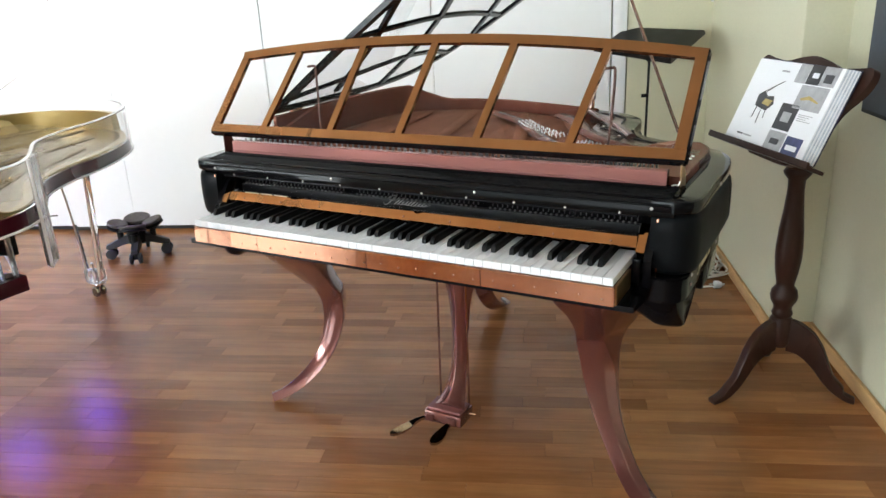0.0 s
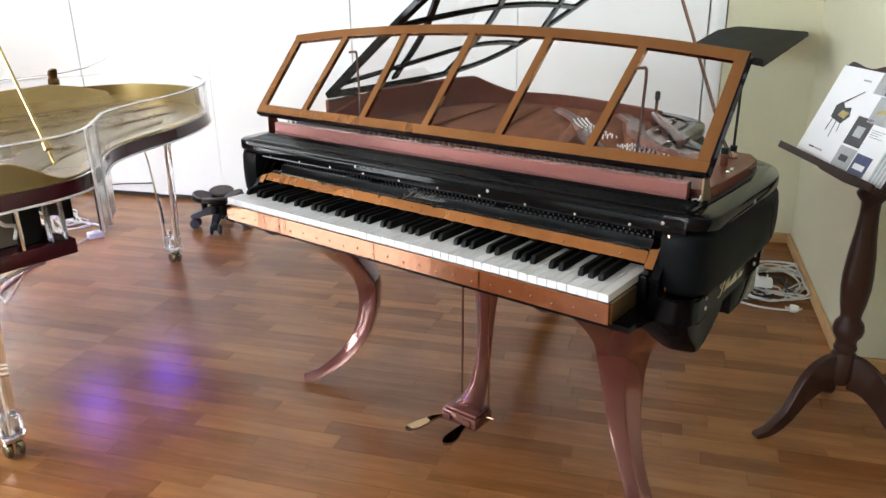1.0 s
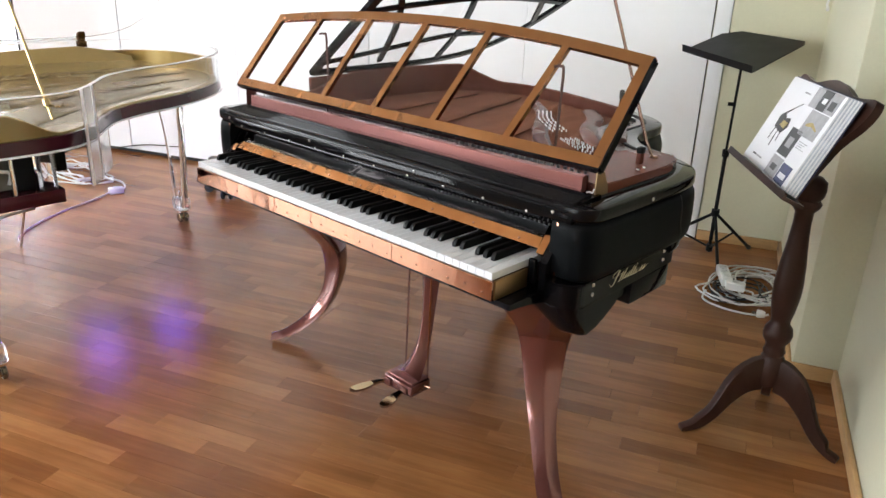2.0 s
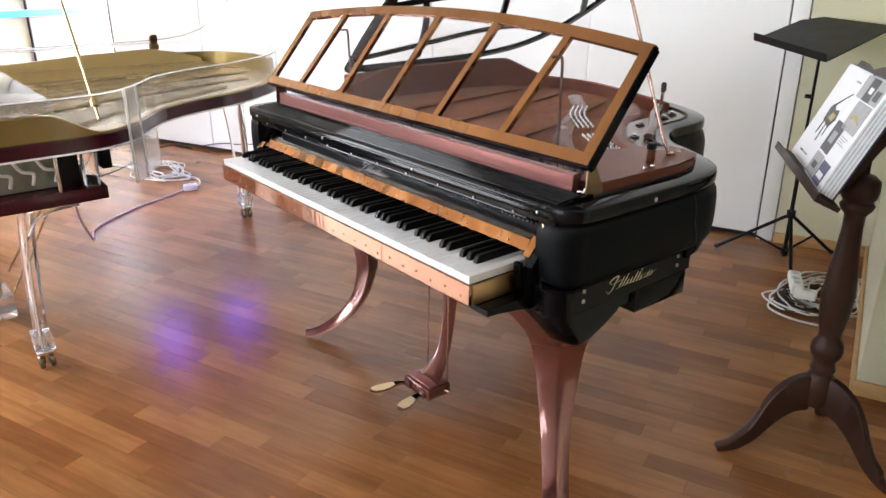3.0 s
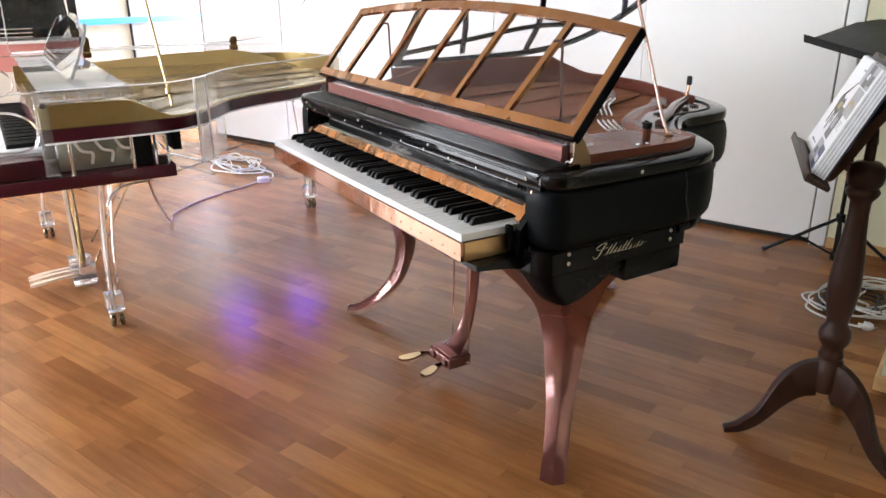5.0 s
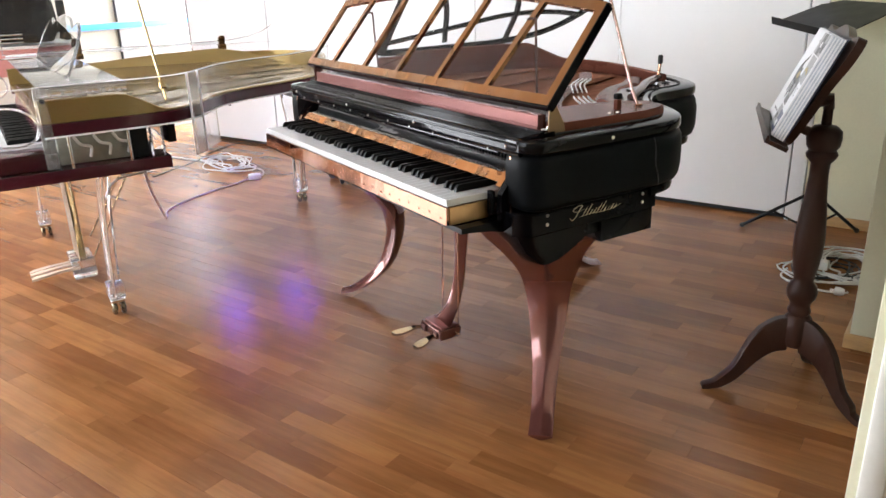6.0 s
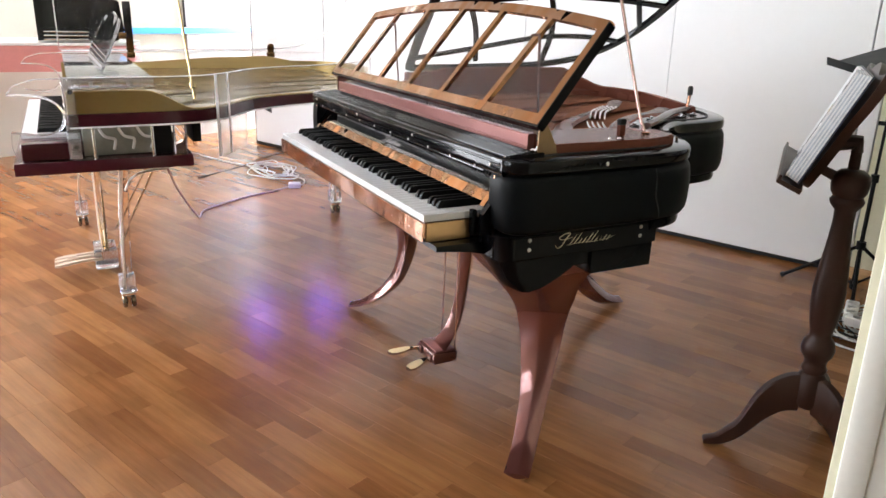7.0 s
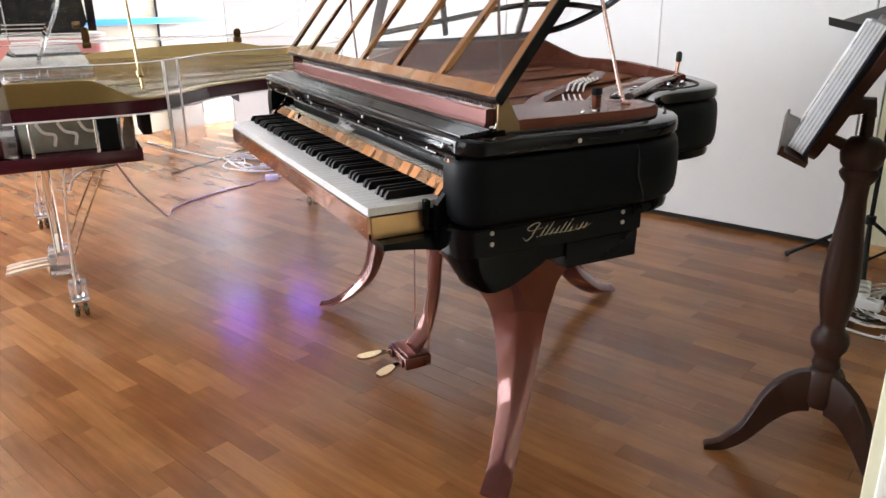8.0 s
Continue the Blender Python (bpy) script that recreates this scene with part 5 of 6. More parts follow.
for x in (-1.69, -1.645, -1.585):
    part("pedal_rod", tube(bmesh.new(), [(x, -0.61, 0.10), (x, -0.60, 0.583)], 0.0035, 6), MAT["brass"], clyre)
    bm = loft(bmesh.new(), [[(x - w, y, z), (x + w, y, z), (x + w, y, z - 0.01), (x - w, y, z - 0.01)] for y, w, z in ((-0.63, 0.008, 0.07), (-0.72, 0.010, 0.066), (-0.78, 0.018, 0.06), (-0.82, 0.017, 0.055), (-0.835, 0.008, 0.052))])
    part("pedal", bm, MAT["edge_warm"], clyre, "pale polished pedal")
part("lyre_stay", tube(bmesh.new(), [(-1.60, -0.56, 0.10), (-1.35, -0.36, 0.58)], 0.004, 6), MAT["brass"], clyre)
part("lyre_stay", tube(bmesh.new(), [(-1.60, -0.56, 0.20), (-1.30, -0.40, 0.58)], 0.004, 6), MAT["brass"], clyre)
for x, y in ((-2.37, 0.27), (-2.38, 0.70)):
    led = part("led_lamp", new_box((x - 0.10, y - 0.10, 0.735), (x + 0.10, y + 0.10, 0.762), 0.004), MAT["black_metal"], crystal, "small lamp under the rim glowing violet")
    # unseen plate added to keep the violet light off the dolly
    part("lamp_shade", new_box((x - 0.10, y + 0.1005, 0.62), (x + 0.10, y + 0.104, 0.762), 0.001, 1), MAT["black_metal"], led)
    part("lens", new_box((x - 0.09, y - 0.09, 0.729), (x + 0.09, y + 0.09, 0.7345)), MAT["led"], led, "violet glowing lens")

# ---------------------------------------------------------------- wooden stand with an open book
stand = thing("book_stand", (0.884, 1.10, 0), "dark turned-wood music stand on three curved feet holding a book", "music stand")
C = (0.884, 1.10)
part("column", lathe(bmesh.new(), [(0.0, 0.165), (0.030, 0.165), (0.036, 0.18), (0.036, 0.262), (0.029, 0.272), (0.034, 0.285), (0.029, 0.298), (0.030, 0.312), (0.041, 0.33), (0.044, 0.347), (0.040, 0.367), (0.028, 0.384), (0.030, 0.40), (0.036, 0.43), (0.0415, 0.48), (0.042, 0.52), (0.038, 0.58), (0.030, 0.65), (0.0255, 0.71), (0.0265, 0.745), (0.040, 0.762), (0.043, 0.772), (0.036, 0.783), (0.044, 0.795), (0.047, 0.815), (0.045, 0.838), (0.030, 0.852), (0.014, 0.856), (0.012, 0.93), (0.0, 0.93)], (*C, 0), 32), MAT["walnut"], stand, "", 50)
for fx, fy in ((0.712, 0.902), (1.130, 1.092), (0.82, 1.330)):
    d = Vector((fx - C[0], fy - C[1], 0))
    r = d.length
    d.normalize()
    side = Vector((-d.y, d.x, 0)) * 0.015
    top = [(0.025, 0.264), (0.062, 0.255), (0.105, 0.226), (0.136, 0.182), (0.156, 0.135), (0.180, 0.082), (0.210, 0.050), (r - 0.03, 0.028), (r, 0.016), (r + 0.004, 0.008)]
    low = [(0.025, 0.150), (0.056, 0.145), (0.082, 0.130), (0.110, 0.104), (0.134, 0.074), (0.154, 0.050), (0.180, 0.026), (0.212, 0.008), (r - 0.012, 0.0), (r + 0.002, 0.0)]
    top = [(p.x, p.y) for p in smooth_path([(a, z, 0) for a, z in top], 4)]
    low = [(p.x, max(p.y, 0.0)) for p in smooth_path([(a, z, 0) for a, z in low], 4)]
    bm = bmesh.new()
    rings = []
    for (a, z1), (b, z0) in zip(top, low):
        p, q = Vector((*C, 0)) + d * a + Vector((0, 0, z1)), Vector((*C, 0)) + d * b + Vector((0, 0, z0))
        e = (p - q) * 0.06
        rings.append([q - side * 0.8, q + side * 0.8, q + side + e, p + side - e, p + side * 0.75, p - side * 0.75, p - side - e, q - side + e])
    part("foot", loft(bm, rings), MAT["walnut"], stand, "curved wooden foot")
E1, E2 = Vector((0.612, -0.791, 0)), Vector((0.319, 0.258, 0.914)).normalized()
E3 = E1.cross(E2).normalized()
BOARD = (Vector((0.792, 1.015, 0.848)) - E3 * 0.012, E1, E2)
if E3.y > 0:
    BOARD = (Vector((0.792, 1.015, 0.848)) + E3 * 0.012, E1, E2)
TOWARD = -1 if E3.y > 0 else 1
board = [(-0.10, -0.02), (0.10, -0.02), (0.16, 0.03), (0.185, 0.09), (0.205, 0.16), (0.25, 0.22), (0.265, 0.265), (0.25, 0.295), (0.20, 0.29), (0.13, 0.285), (0.07, 0.30), (0.0, 0.31), (-0.07, 0.30), (-0.13, 0.285), (-0.20, 0.29), (-0.25, 0.295), (-0.265, 0.265), (-0.25, 0.22), (-0.205, 0.16), (-0.185, 0.09), (-0.16, 0.03)]
board = [(p.x, p.y) for p in smooth_path([(a, b, 0) for a, b in [*board, board[0]]], 3)][:-1]
OUT = E3 * TOWARD
rest = part("desk_board", slab(bmesh.new(), board, BOARD[0] - OUT * 0.012, E1, E2, 0.022), MAT["walnut"], stand, "shaped dark wooden desk")
o = Vector((0.792, 1.015, 0.848))
bm = loft(bmesh.new(), [[o + E1 * x + OUT * a + E2 * b for a, b in ((-0.012, -0.014), (0.048, -0.014), (0.050, 0.006), (0.044, 0.006), (0.040, -0.003), (-0.012, -0.003))] for x in (-0.27, -0.2, 0, 0.2, 0.27)])
part("ledge", bm, MAT["walnut"], rest)
part("tilt_arm", tube(bmesh.new(), [Vector((*C, 0.90)), Vector((*C, 0.925)) - OUT * 0.0, o - OUT * 0.04 + E2 * 0.10], [0.016, 0.02, 0.024], 10), MAT["walnut"], stand)
part("tilt_knob", tube(bmesh.new(), [Vector((*C, 0.815)) + OUT * 0.04, Vector((*C, 0.815)) + OUT * 0.075, Vector((*C, 0.815)) + OUT * 0.08, Vector((*C, 0.815)) + OUT * 0.115], [0.014, 0.012, 0.024, 0.022], 12), MAT["walnut"], stand)

book = thing("open_book", tuple(o), "open glossy photo book with white pages, resting on the wooden stand", "book")


def rise(a):
    """Share of its full height that the thick right half has reached at this distance from the gutter."""
    return 1.0 if a < 0 else min(1.0, 0.62 + 1.6 * a)


def on_page(a0, a1, b0, b1, lift, thick):
    """A thin block on the book's spread."""
    bm = bmesh.new()
    rings = []
    for n in (lift, lift + thick):
        rings.append([o + E1 * a + E2 * b + OUT * (0.0042 + (n - 0.0042) * rise(a)) for a, b in ((a0, b0), (a1, b0), (a1, b1), (a0, b1))])
    return loft(bm, rings)


part("cover", on_page(-0.238, 0.238, 0.0, 0.280, 0.0, 0.004), MAT["book_cover"], book, "dark blue book cover")
for k in range(4):
    part("page_block", on_page(-0.234 + 0.001 * k, -0.0035, 0.002, 0.277 - 0.001 * k, 0.0042 + 0.0022 * k, 0.0020), MAT["paper"], book)
# every other block is darker: shade on the page edges put into colour
for k in range(9):
    part("page_block", on_page(0.0, 0.236 - 0.0022 * k, 0.002, 0.277 - 0.0006 * k, 0.0042 + 0.0036 * k, 0.0033), MAT["paper" if k % 2 == 0 else "paper_shaded"], book)
L, R_ = 0.0131, 0.0365
# left page: a small dark grand piano picture and two caption bars
bm = slab(bmesh.new(), [(-0.145, 0.125), (-0.08, 0.115), (-0.055, 0.14), (-0.07, 0.165), (-0.10, 0.16), (-0.125, 0.175), (-0.15, 0.16)], o + OUT * (L + 0.0006), E1, E2, 0.0008)
part("picture", bm, MAT["ink_black"], book, "small dark picture of a piano")
bm = slab(bmesh.new(), [(-0.115, 0.135), (-0.075, 0.13), (-0.065, 0.15), (-0.105, 0.152)], o + OUT * (L + 0.0014), E1, E2, 0.0006)
part("picture", bm, MAT["ink_gold"], book)
bm = bmesh.new()
for x0, y0, x1, y1 in ((-0.13, 0.13, -0.135, 0.085), (-0.105, 0.125, -0.10, 0.07), (-0.08, 0.12, -0.075, 0.09), (-0.14, 0.165, -0.05, 0.215), (-0.12, 0.17, -0.07, 0.205)):
    tube(bm, [o + E1 * x0 + E2 * y0 + OUT * (L + 0.0012), o + E1 * x1 + E2 * y1 + OUT * (L + 0.0012)], 0.0011, 4)
part("picture", bm, MAT["ink_black"], book)
part("caption", on_page(-0.17, -0.14, 0.026, 0.031, L, 0.0006), MAT["ink_black"], book)
part("caption", on_page(-0.135, -0.09, 0.026, 0.031, L, 0.0006), MAT["ink_grey"], book)
part("caption", on_page(-0.09, -0.05, 0.243, 0.248, L, 0.0006), MAT["ink_grey"], book)
part("gutter", on_page(-0.0035, -0.0025, 0.002, 0.277, 0.0042, 0.012), MAT["ink_grey"], book)
for a0, a1, b0, b1, m in ((0.006, 0.062, 0.215, 0.272, "ink_grey"), (0.064, 0.128, 0.215, 0.272, "ink_black"), (0.130, 0.20, 0.215, 0.272, "ink_grey"), (0.058, 0.192, 0.140, 0.212, "ink_grey"), (0.006, 0.098, 0.070, 0.150, "ink_black"), (0.006, 0.10, 0.006, 0.064, "ink_grey"), (0.106, 0.188, 0.006, 0.060, "ink_blue")):
    part("picture", on_page(a0, a1, b0, b1, R_, 0.0006), MAT[m], book)
slope = (R_ - 0.0042) * 1.6
bm = slab(bmesh.new(), [(0.08, 0.172), (0.115, 0.182), (0.13, 0.18), (0.17, 0.168), (0.168, 0.164), (0.125, 0.171), (0.085, 0.166)], o + OUT * (0.0042 + (R_ - 0.0042) * 0.62 + 0.0014), E1 + OUT * slope, E2, 0.0010)
part("picture", bm, MAT["ink_gold"], book, "small gilt shape on grey")
for a0, a1, b0, b1, m in ((0.03, 0.075, 0.095, 0.125, "ink_grey"), (0.085, 0.115, 0.235, 0.25, "paper"), (0.145, 0.185, 0.225, 0.25, "ink_black"), (0.03, 0.075, 0.025, 0.042, "ink_black"), (0.12, 0.175, 0.02, 0.035, "paper")):
    part("picture", on_page(a0, a1, b0, b1, R_ + 0.0008, 0.0005), MAT[m], book)
for k in range(4):
    part("caption", on_page(0.108, 0.175 - 0.012 * (k % 3), 0.125 - 0.006 * k, 0.127 - 0.006 * k, R_, 0.0005), MAT["ink_grey"], book)

# ---------------------------------------------------------------- black folding music stand
tripod = thing("folding_music_stand", (0.06, 2.5, 0), "black metal folding music stand with a flat tray on a tripod", "music stand")
T0 = Vector((0.058, 2.5, 0))
part("pole", tube(bmesh.new(), [T0 + Vector((0, 0, 0.02)), T0 + Vector((0, 0, 0.55)), T0 + Vector((0.0, 0, 0.56)), T0 + Vector((0.005, -0.005, 0.985))], [0.0095, 0.0095, 0.0065, 0.0065], 10), MAT["black_metal"], tripod)
for fx, fy in ((-0.238, 2.39), (0.17, 2.75), (0.20, 2.30)):
    leg = part("leg", tube(bmesh.new(), [T0 + Vector((0, 0, 0.235)), (fx, fy, 0.012)], [0.008, 0.0085], 8), MAT["black_metal"], tripod)
    mid = (T0 + Vector((0, 0, 0.235))).lerp(Vector((fx, fy, 0.012)), 0.55)
    part("brace", tube(bmesh.new(), [T0 + Vector((0, 0, 0.045)), mid], 0.0055, 6), MAT["black_metal"], tripod)
    part("rubber_foot", ball(bmesh.new(), (fx, fy, 0.013), 0.013), MAT["rubber"], leg)
for z, r in ((0.235, 0.020), (0.55, 0.017), (0.045, 0.017)):
    part("collar", lathe(bmesh.new(), [(0, -0.018), (r, -0.018), (r, 0.018), (0, 0.018)], (T0.x, T0.y, z), 14), MAT["black_metal"], tripod)
part("clamp_knob", tube(bmesh.new(), [T0 + Vector((0.0, -0.004, 0.795)), T0 + Vector((-0.026, -0.014, 0.795))], 0.0095, 10), MAT["black_metal"], tripod)
part("tilt_head", tube(bmesh.new(), smooth_path([T0 + Vector((0.005, -0.005, 0.97)), T0 + Vector((0.012, -0.005, 1.01)), T0 + Vector((0.02, 0.01, 1.05))], 3), 0.018, 10), MAT["black_metal"], tripod)
p0, p1, p2, p3 = Vector((-0.187, 2.424, 1.040)), Vector((0.250, 2.214, 1.000)), Vector((0.340, 2.530, 1.112)), Vector((-0.128, 2.760, 1.122))
nrm = (p1 - p0).cross(p3 - p0).normalized()
cut = [p0, p1, p1.lerp(p2, 0.90), p2.lerp(p3, 0.05), p3.lerp(p2, 0.05), p0.lerp(p3, 0.90)]
tray = part("tray", loft(bmesh.new(), [cut, [c + nrm * 0.004 for c in cut]]), MAT["black_metal"], tripod, "flat black sheet-metal tray")
back = (p0 - p3).normalized()
lip = (p1 - p0).normalized()
q0, q1 = p0 + nrm * 0.004, p1 + nrm * 0.004
part("lip", loft(bmesh.new(), [[a - back * 0.0, a + back * 0.045, a + back * 0.045 + nrm * 0.034, a + back * 0.041 + nrm * 0.034, a + back * 0.041 + nrm * 0.004, a + nrm * 0.004] for a in (p0, p1)]), MAT["black_metal"], tray)

# ---------------------------------------------------------------- cables, sockets, dolly


def coil(name, center, radius, turns, r, mat, seed, label, mess=0.028):
    """A loose heap of cable loops lying on the floor."""
    rnd = random.Random(seed)
    pts = []
    for k in range(turns * 12):
        a = 2 * math.pi * k / 12
        wob = 1 + 0.30 * math.sin(a * 0.37 + seed) + 0.12 * rnd.random()
        drift = Vector((rnd.uniform(-mess, mess), rnd.uniform(-mess, mess) * 0.7))
        pts.append((center[0] + drift.x + radius[0] * wob * math.cos(a), center[1] + drift.y + radius[1] * wob * math.sin(a + 0.4 * math.sin(a * 0.21)), r + 0.004 + 0.0035 * (k // 12) + 0.006 * rnd.random()))
    return solid(name, tube(bmesh.new(), smooth_path(pts, 3), r, 6), MAT[mat], label, "cable", "", 60, "coils of cable on the floor")


coil("cable_coil", (0.40, 2.20), (0.15, 0.21), 5, 0.0044, "white_cable", 3, "wide loose coil of white cable heaped on the parquet")
coil("cable_coil", (0.38, 2.12), (0.10, 0.13), 4, 0.0038, "black_cable", 8, "loose coil of black cable heaped on the parquet")
coil("cable_coil", (0.42, 2.26), (0.12, 0.16), 4, 0.0042, "white_cable", 11, "loose coil of white cable heaped on the parquet")
solid("extension_cord", tube(bmesh.new(), smooth_path([(0.27, 2.02, 0.012), (0.30, 1.93, 0.006), (0.40, 1.90, 0.006), (0.50, 1.92, 0.006), (0.57, 1.95, 0.012), (0.585, 1.955, 0.02)], 5), 0.0045, 6), MAT["white_cable"], "white extension cord lying on the parquet", "cable", "", 60, "loose cords on the floor")


def socket_strip(at, turn, n, label):
    root = thing("power_strip", at, label, "power strip")
    m = Matrix.Translation(at) @ Matrix.Rotation(radians(turn), 4, "Z")
    length = 0.055 * n + 0.03
    bm = new_box((-length / 2, -0.026, 0), (length / 2, 0.026, 0.038), 0.007)
    bm.transform(m)
    body = part("body", bm, MAT["white_plastic"], root)
    for k in range(n):
        bm = lathe(bmesh.new(), [(0, 0), (0.019, 0), (0.019, 0.003), (0.016, 0.003), (0.015, 0.0005), (0, 0.0005)], (0.055 * (k - (n - 1) / 2), 0, 0.0375), 14)
        bm.transform(m)
        part("socket", bm, MAT["white_plastic"], body)
    return root


socket_strip((0.29, 2.16, 0.034), 122, 3, "white power strip lying on a coil of cable")
socket_strip((0.385, 2.06, 0.04), 20, 1, "short white socket block lying on a coil of cable")


def plug(at, turn, label):
    root = thing("plug", at, label, "plug")
    m = Matrix.Translation(at) @ Matrix.Rotation(radians(turn), 4, "Z")
    bm = lathe(bmesh.new(), [(0, 0), (0.012, 0), (0.018, 0.015), (0.018, 0.035), (0, 0.035)], (0, 0, 0), 12)
    bm.transform(m @ Matrix.Translation((0, 0, 0.018)) @ Matrix.Rotation(radians(90), 4, "Y"))
    part("body", bm, MAT["white_plastic"], root)
    bm = tube(bmesh.new(), [(0.035, -0.009, 0.018), (0.055, -0.009, 0.018)], 0.0025, 6)
    tube(bm, [(0.035, 0.009, 0.018), (0.055, 0.009, 0.018)], 0.0025, 6)
    bm.transform(m)
    part("pins", bm, MAT["chrome"], root)


plug((0.575, 1.945, 0), 200, "white mains plug lying on the parquet")
coil("cable_coil", (-3.50, 0.66), (0.24, 0.12), 7, 0.0045, "white_cable", 21, "loose coil of white cable heaped on the parquet", 0.075)
socket_strip((-2.93, 0.675, 0), 75, 1, "single white socket block lying on the parquet")
solid("extension_cord", tube(bmesh.new(), smooth_path([(-3.30, 0.72, 0.02), (-3.15, 0.80, 0.006), (-3.0, 0.76, 0.006), (-2.95, 0.70, 0.01)], 6), 0.006, 6), MAT["white_cable"], "white cable from a socket block to a coil", "cable", "", 60, "loose cords on the floor")
solid("extension_cord", tube(bmesh.new(), smooth_path([(-2.93, 0.64, 0.012), (-2.86, 0.50, 0.006), (-2.78, 0.33, 0.006), (-2.64, 0.12, 0.006), (-2.50, -0.02, 0.006), (-2.39, -0.055, 0.006), (-2.25, -0.09, 0.04), (-1.90, -0.18, 0.20), (-1.50, -0.28, 0.39), (-1.15, -0.36, 0.582)], 6), 0.005, 6), MAT["pink_cable"], "pale cable running up to the acrylic piano", "cable", "", 60, "loose cords on the floor")
solid("extension_cord", tube(bmesh.new(), smooth_path([(-3.62, 0.62, 0.012), (-3.9, 0.45, 0.006), (-4.3, 0.28, 0.006), (-4.8, 0.10, 0.006)], 6), 0.006, 6), MAT["white_cable"], "white cable running across the parquet", "cable", "", 60, "loose cords on the floor")
solid("extension_cord", tube(bmesh.new(), smooth_path([(-3.45, 0.10, 0.006), (-3.56, 0.235, 0.006), (-3.667, 0.485, 0.03), (-4.042, 0.712, 0.006), (-4.22, 1.0, 0.008), (-4.0, 1.12, 0.02), (-3.74, 1.235, 0.075), (-3.4, 1.36, 0.11)], 6), 0.004, 6), MAT["black_cable"], "thin dark cable lying on the parquet", "cable", "", 60, "loose cords on the floor")

dolly = thing("piano_dolly", (-2.50, 1.235, 0), "black four-wheeled piano dolly with round grey carpeted pads", "dolly")
DC = Vector((-2.50, 1.235, 0))
part("hub", lathe(bmesh.new(), [(0, 0.080), (0.045, 0.080), (0.052, 0.088), (0.052, 0.140), (0.040, 0.152), (0, 0.154)], DC, 18), MAT["black_metal"], dolly)
part("hub_bolt", lathe(bmesh.new(), [(0, 0), (0.006, 0), (0.006, 0.003), (0, 0.004)], (0, 0, 0), 10), MAT["chrome"], dolly).matrix_world = Matrix.Translation(DC + Vector((0.036, -0.040, 0.118))) @ Matrix.Rotation(radians(-48), 4, "Z") @ Matrix.Rotation(radians(90), 4, "Y")
for k in range(4):
    turn = Matrix.Translation(DC) @ Matrix.Rotation(radians(42 + 90 * k), 4, "Z")
    bm = loft(bmesh.new(), [[(x, -w, z), (x, w, z), (x, w * 0.8, z + h), (x, -w * 0.8, z + h)] for x, w, z, h in ((0.035, 0.026, 0.085, 0.052), (0.075, 0.024, 0.080, 0.044), (0.118, 0.022, 0.066, 0.036), (0.150, 0.022, 0.062, 0.026), (0.172, 0.018, 0.062, 0.018))])
    bm.transform(turn)
    part("arm", bm, MAT["rubber"], dolly, "dark grey cast arm")
    part("castor_fork", new_box((0.132, -0.014, 0.026), (0.166, 0.014, 0.0615), 0.006, 2, turn), MAT["black_metal"], dolly)
    for e in (-1, 1):
        bm = lathe(bmesh.new(), [(0, -0.008), (0.010, -0.009), (0.021, -0.006), (0.026, -0.008), (0.030, -0.004), (0.030, 0.004), (0.026, 0.008), (0.021, 0.006), (0.010, 0.009), (0, 0.008)], (0, 0, 0), 18)
        bm.transform(turn @ Matrix.Translation((0.150, e * 0.0235, 0.030)) @ Matrix.Rotation(radians(90), 4, "X"))
        part("wheel", bm, MAT["rubber"], dolly)
    bm = lathe(bmesh.new(), [(0, 0.100), (0.018, 0.100), (0.018, 0.150), (0.028, 0.158), (0.028, 0.170), (0, 0.170)], (0, 0, 0), 14)
    bm.transform(turn @ Matrix.Translation((0.088, 0, 0)))
    part("pad_post", bm, MAT["black_metal"], dolly)
    tilt = turn @ Matrix.Translation((0.100, 0, 0.172)) @ Matrix.Rotation(radians(-16), 4, "Y") @ Matrix.Diagonal((0.85, 1.12, 1, 1))
    bm = lathe(bmesh.new(), [(0, 0), (0.060, 0), (0.066, 0.004), (0.066, 0.014), (0.060, 0.018), (0, 0.018)], (0, 0, 0), 28)
    bm.transform(tilt)
    part("pad_plate", bm, MAT["black_metal"], dolly)
    bm = lathe(bmesh.new(), [(0, 0.0185), (0.058, 0.0185), (0.065, 0.023), (0.066, 0.031), (0.060, 0.037), (0.045, 0.036), (0.022, 0.033), (0, 0.032)], (0, 0, 0), 28)
    bm.transform(tilt)
    part("pad", bm, MAT["dolly_pad"], dolly, "round dark grey carpeted pad")

# ---------------------------------------------------------------- farther off: another piano by the window
far = thing("grand_piano", (-4.2, -0.6, 0), "pink and black grand piano standing by the bright wall", "piano")
FR = [(-3.90, -0.95), (-3.88, -0.5), (-3.95, -0.24), (-4.2, -0.14), (-4.5, -0.2), (-4.72, -0.45), (-4.78, -0.95), (-4.75, -1.5), (-3.93, -1.5)]
FRP = [(p.x, p.y) for p in smooth_path([(x, y, 0) for x, y in [*FR, FR[0]]], 4)][:-1]
part("case", prism(bmesh.new(), FRP, 0.74, 0.915), MAT["pink"], far, "pink lacquered case")
part("top_rim", prism(bmesh.new(), FRP, 0.918, 0.935), MAT["white_plastic"], far)
bm = loft(bmesh.new(), [[(x, y, z) for y, z in ((-0.82, 0.95), (-0.31, 0.95), (-0.26, 1.02), (-0.28, 1.22), (-0.36, 1.262), (-0.82, 1.275))] for x in (-4.25, -3.92)])
part("lid", bm, MAT["mirror_black"], far, "glossy black folded lid")
part("lid_flap", new_box((-3.955, -0.2595, 0.960), (-3.925, -0.205, 1.225), 0.006), MAT["mirror_black"], far, "narrow glossy black lid flap")
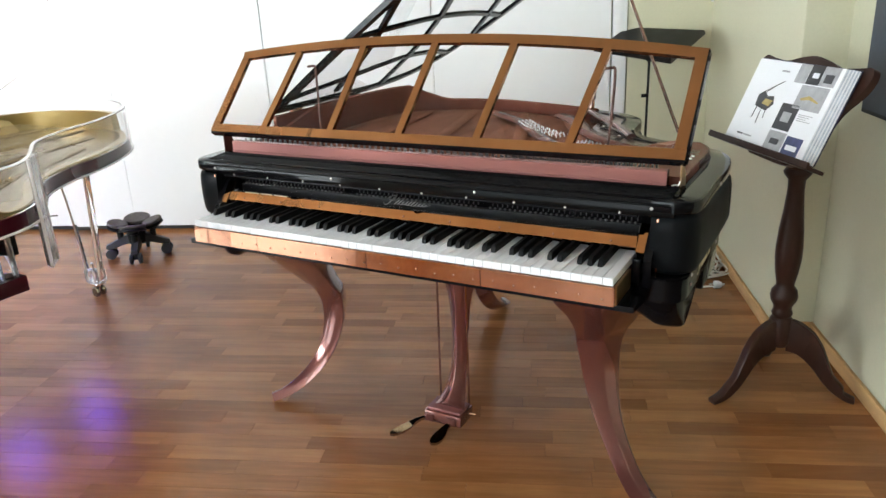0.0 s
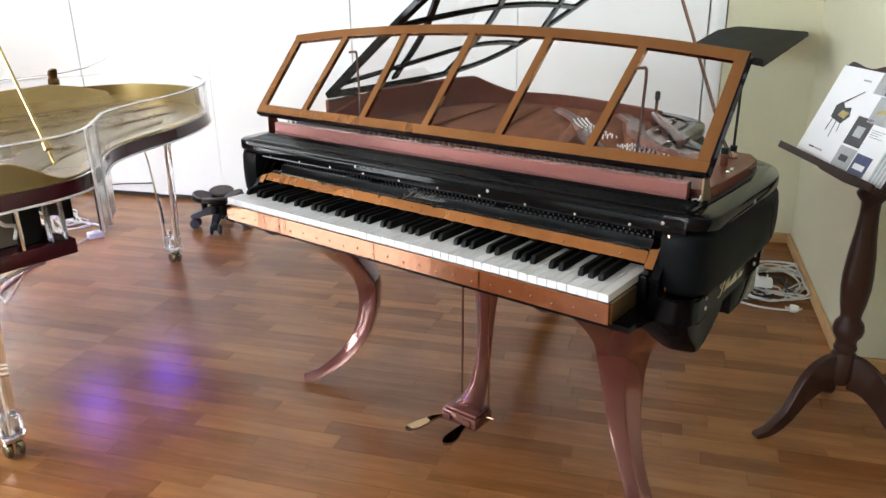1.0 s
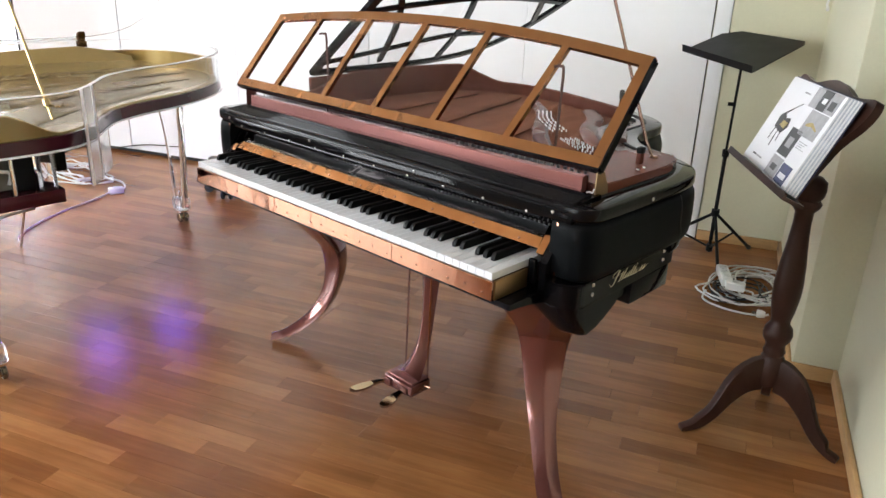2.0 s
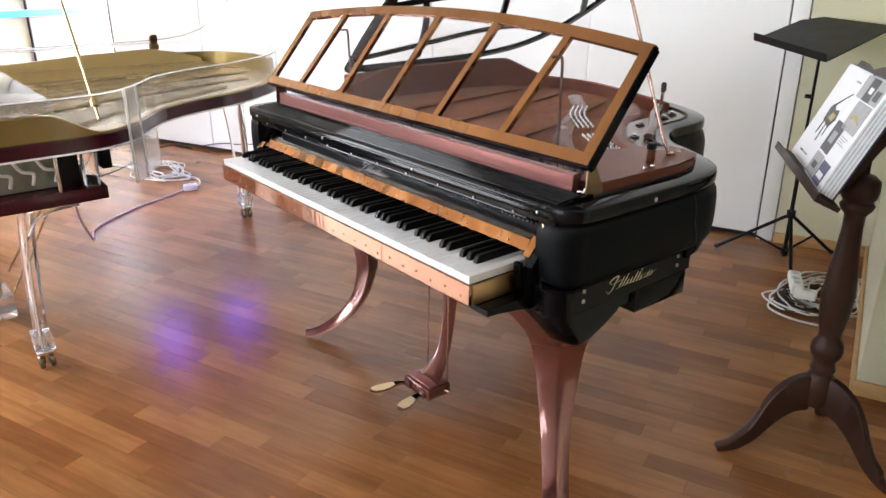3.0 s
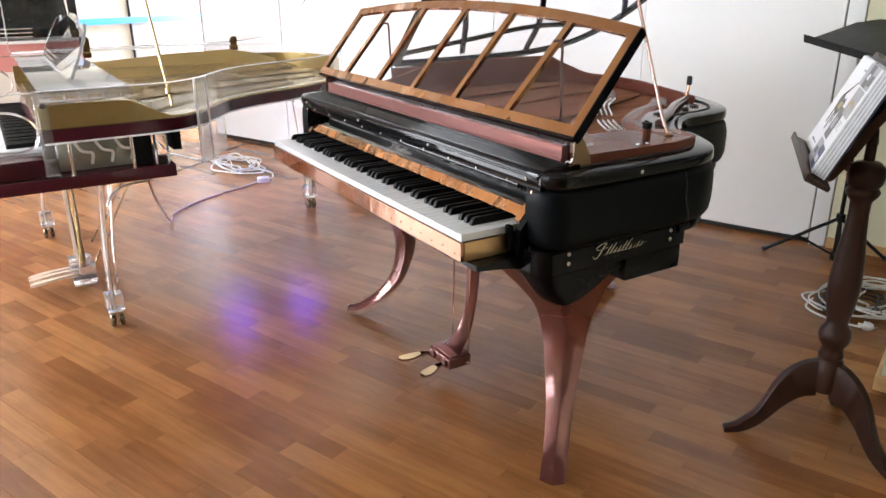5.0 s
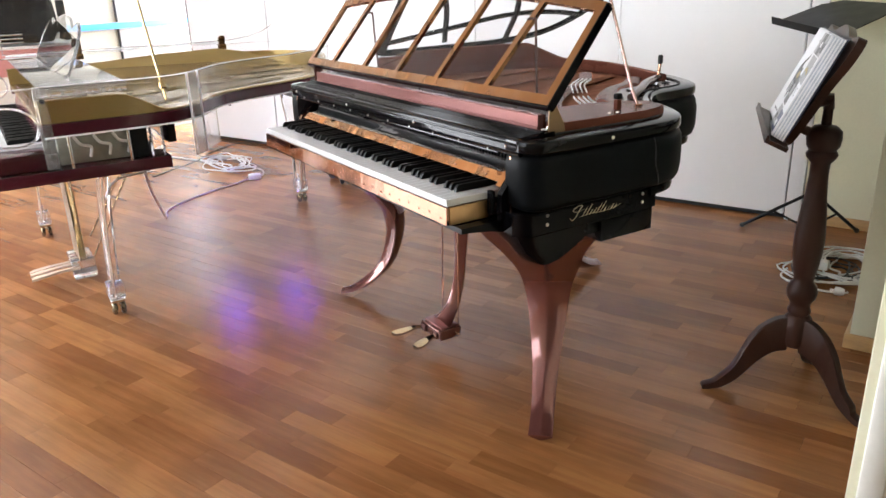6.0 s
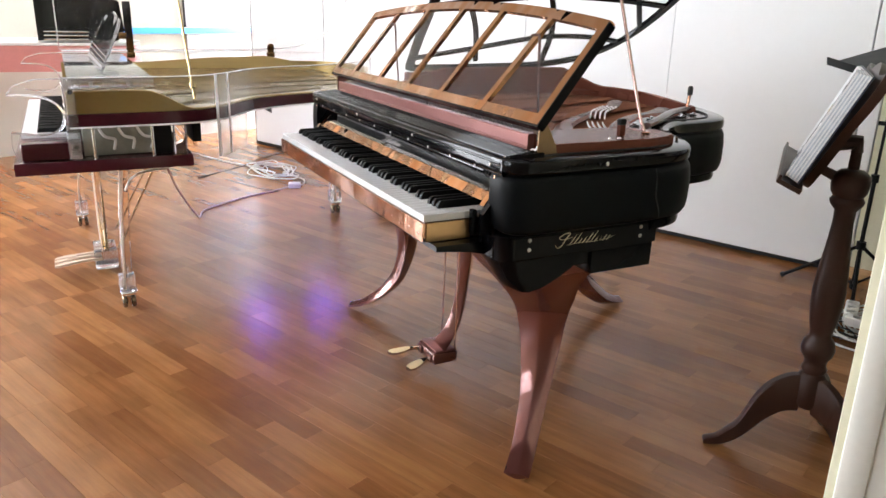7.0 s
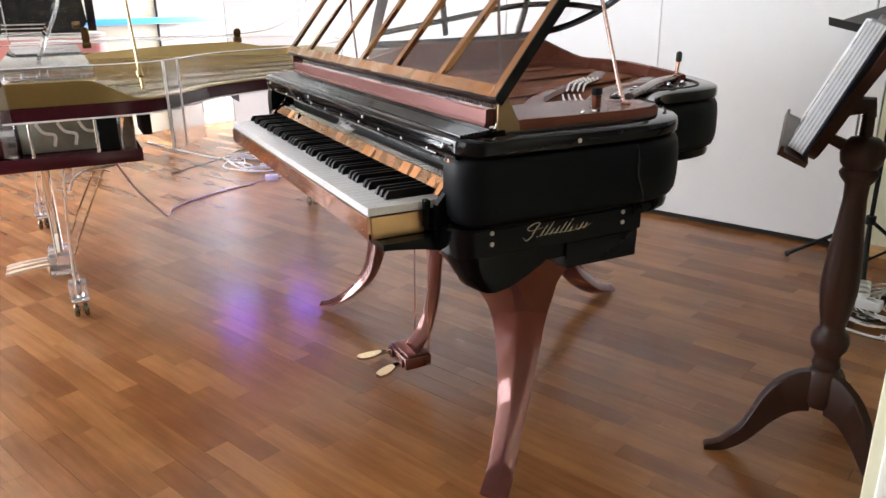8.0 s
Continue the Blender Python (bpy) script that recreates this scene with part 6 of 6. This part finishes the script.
for z in (0.958, 0.984, 1.010):
    part("silver_strip", new_box((-3.916, -0.78, z - 0.0045), (-3.906, -0.50, z + 0.0045), 0.002), MAT["chrome"], far, "thin bright metal strip")
for x, y in ((-4.0, -1.3), (-4.65, -1.3), (-4.3, -0.35)):
    part("leg", lathe(bmesh.new(), [(0, 0), (0.03, 0), (0.032, 0.02), (0.028, 0.1), (0.05, 0.6), (0.055, 0.74), (0, 0.74)], (x, y, 0), 12), MAT["lacquer"], far)
# ---------------------------------------------------------------- floor staves, laid along the white panels
STAVE = 0.07


def stave_rows(x0, x1, y0, y1, seed):
    rnd = random.Random(seed)
    y = y0
    while y < y1 - 1e-6:
        x = x0 - rnd.random() * 0.4
        while x < x1:
            n = rnd.choice((0.34, 0.42, 0.50, 0.58))
            if x1 - (x + n) < 0.12:
                n = x1 - x
            a, b = max(x, x0), min(x + n, x1)
            if b - x0 > 1e-4:
                yield a, b, y
            x += n
            if x > x1 - 1e-4:
                break
        y += STAVE


NEAR = (-2.31, 0.664, -3.64, -0.98)
bm = bmesh.new()


def stave_faces(bm, a, b, y, g=0.0001):
    lo, hi = y + g, y + STAVE - g
    v = [bm.verts.new(c) for c in ((a + g, lo, -0.008), (b - g, lo, -0.008), (b - g, hi, -0.008), (a + g, hi, -0.008), (a + g + 0.0003, lo + 0.0003, 0.0), (b - g - 0.0003, lo + 0.0003, 0.0), (b - g - 0.0003, hi - 0.0003, 0.0), (a + g + 0.0003, hi - 0.0003, 0.0))]
    for f in ((4, 5, 6, 7), (0, 1, 5, 4), (1, 2, 6, 5), (2, 3, 7, 6), (3, 0, 4, 7)):
        bm.faces.new([v[i] for i in f])


for x0, x1, y0, y1, seed in ((-7.3, 3.6, NEAR[3], 2.1, 1), (-7.3, NEAR[0], NEAR[2], NEAR[3], 2), (NEAR[1], 6.6, NEAR[2], NEAR[3], 3), (-7.3, 6.6, -6.58, NEAR[2], 4)):
    for a, b, y in stave_rows(x0, x1, y0, y1, seed):
        stave_faces(bm, a, b, y)
data = bpy.data.meshes.new("floor_staves")
bm.to_mesh(data)
bm.free()
data.materials.append(MAT["floor_rest"])
rest_ob = new("floor_staves", data)
rest_ob.parent = floor
rest_ob.matrix_basis = ROOM
rest_ob["kind"] = "stuff"
stave_data = {}
for a, b, y in stave_rows(NEAR[0], NEAR[1], NEAR[2], NEAR[3], 5):
    key = round(b - a, 3)
    if key not in stave_data:
        sm = bmesh.new()
        stave_faces(sm, 0, b - a, 0)
        d = bpy.data.meshes.new("stave")
        sm.to_mesh(d)
        sm.free()
        d.materials.append(MAT["floor_piece"])
        stave_data[key] = d
    ob = new("stave", stave_data[key])
    ob.parent = floor
    ob.matrix_basis = ROOM @ Matrix.Translation((a, y, 0))
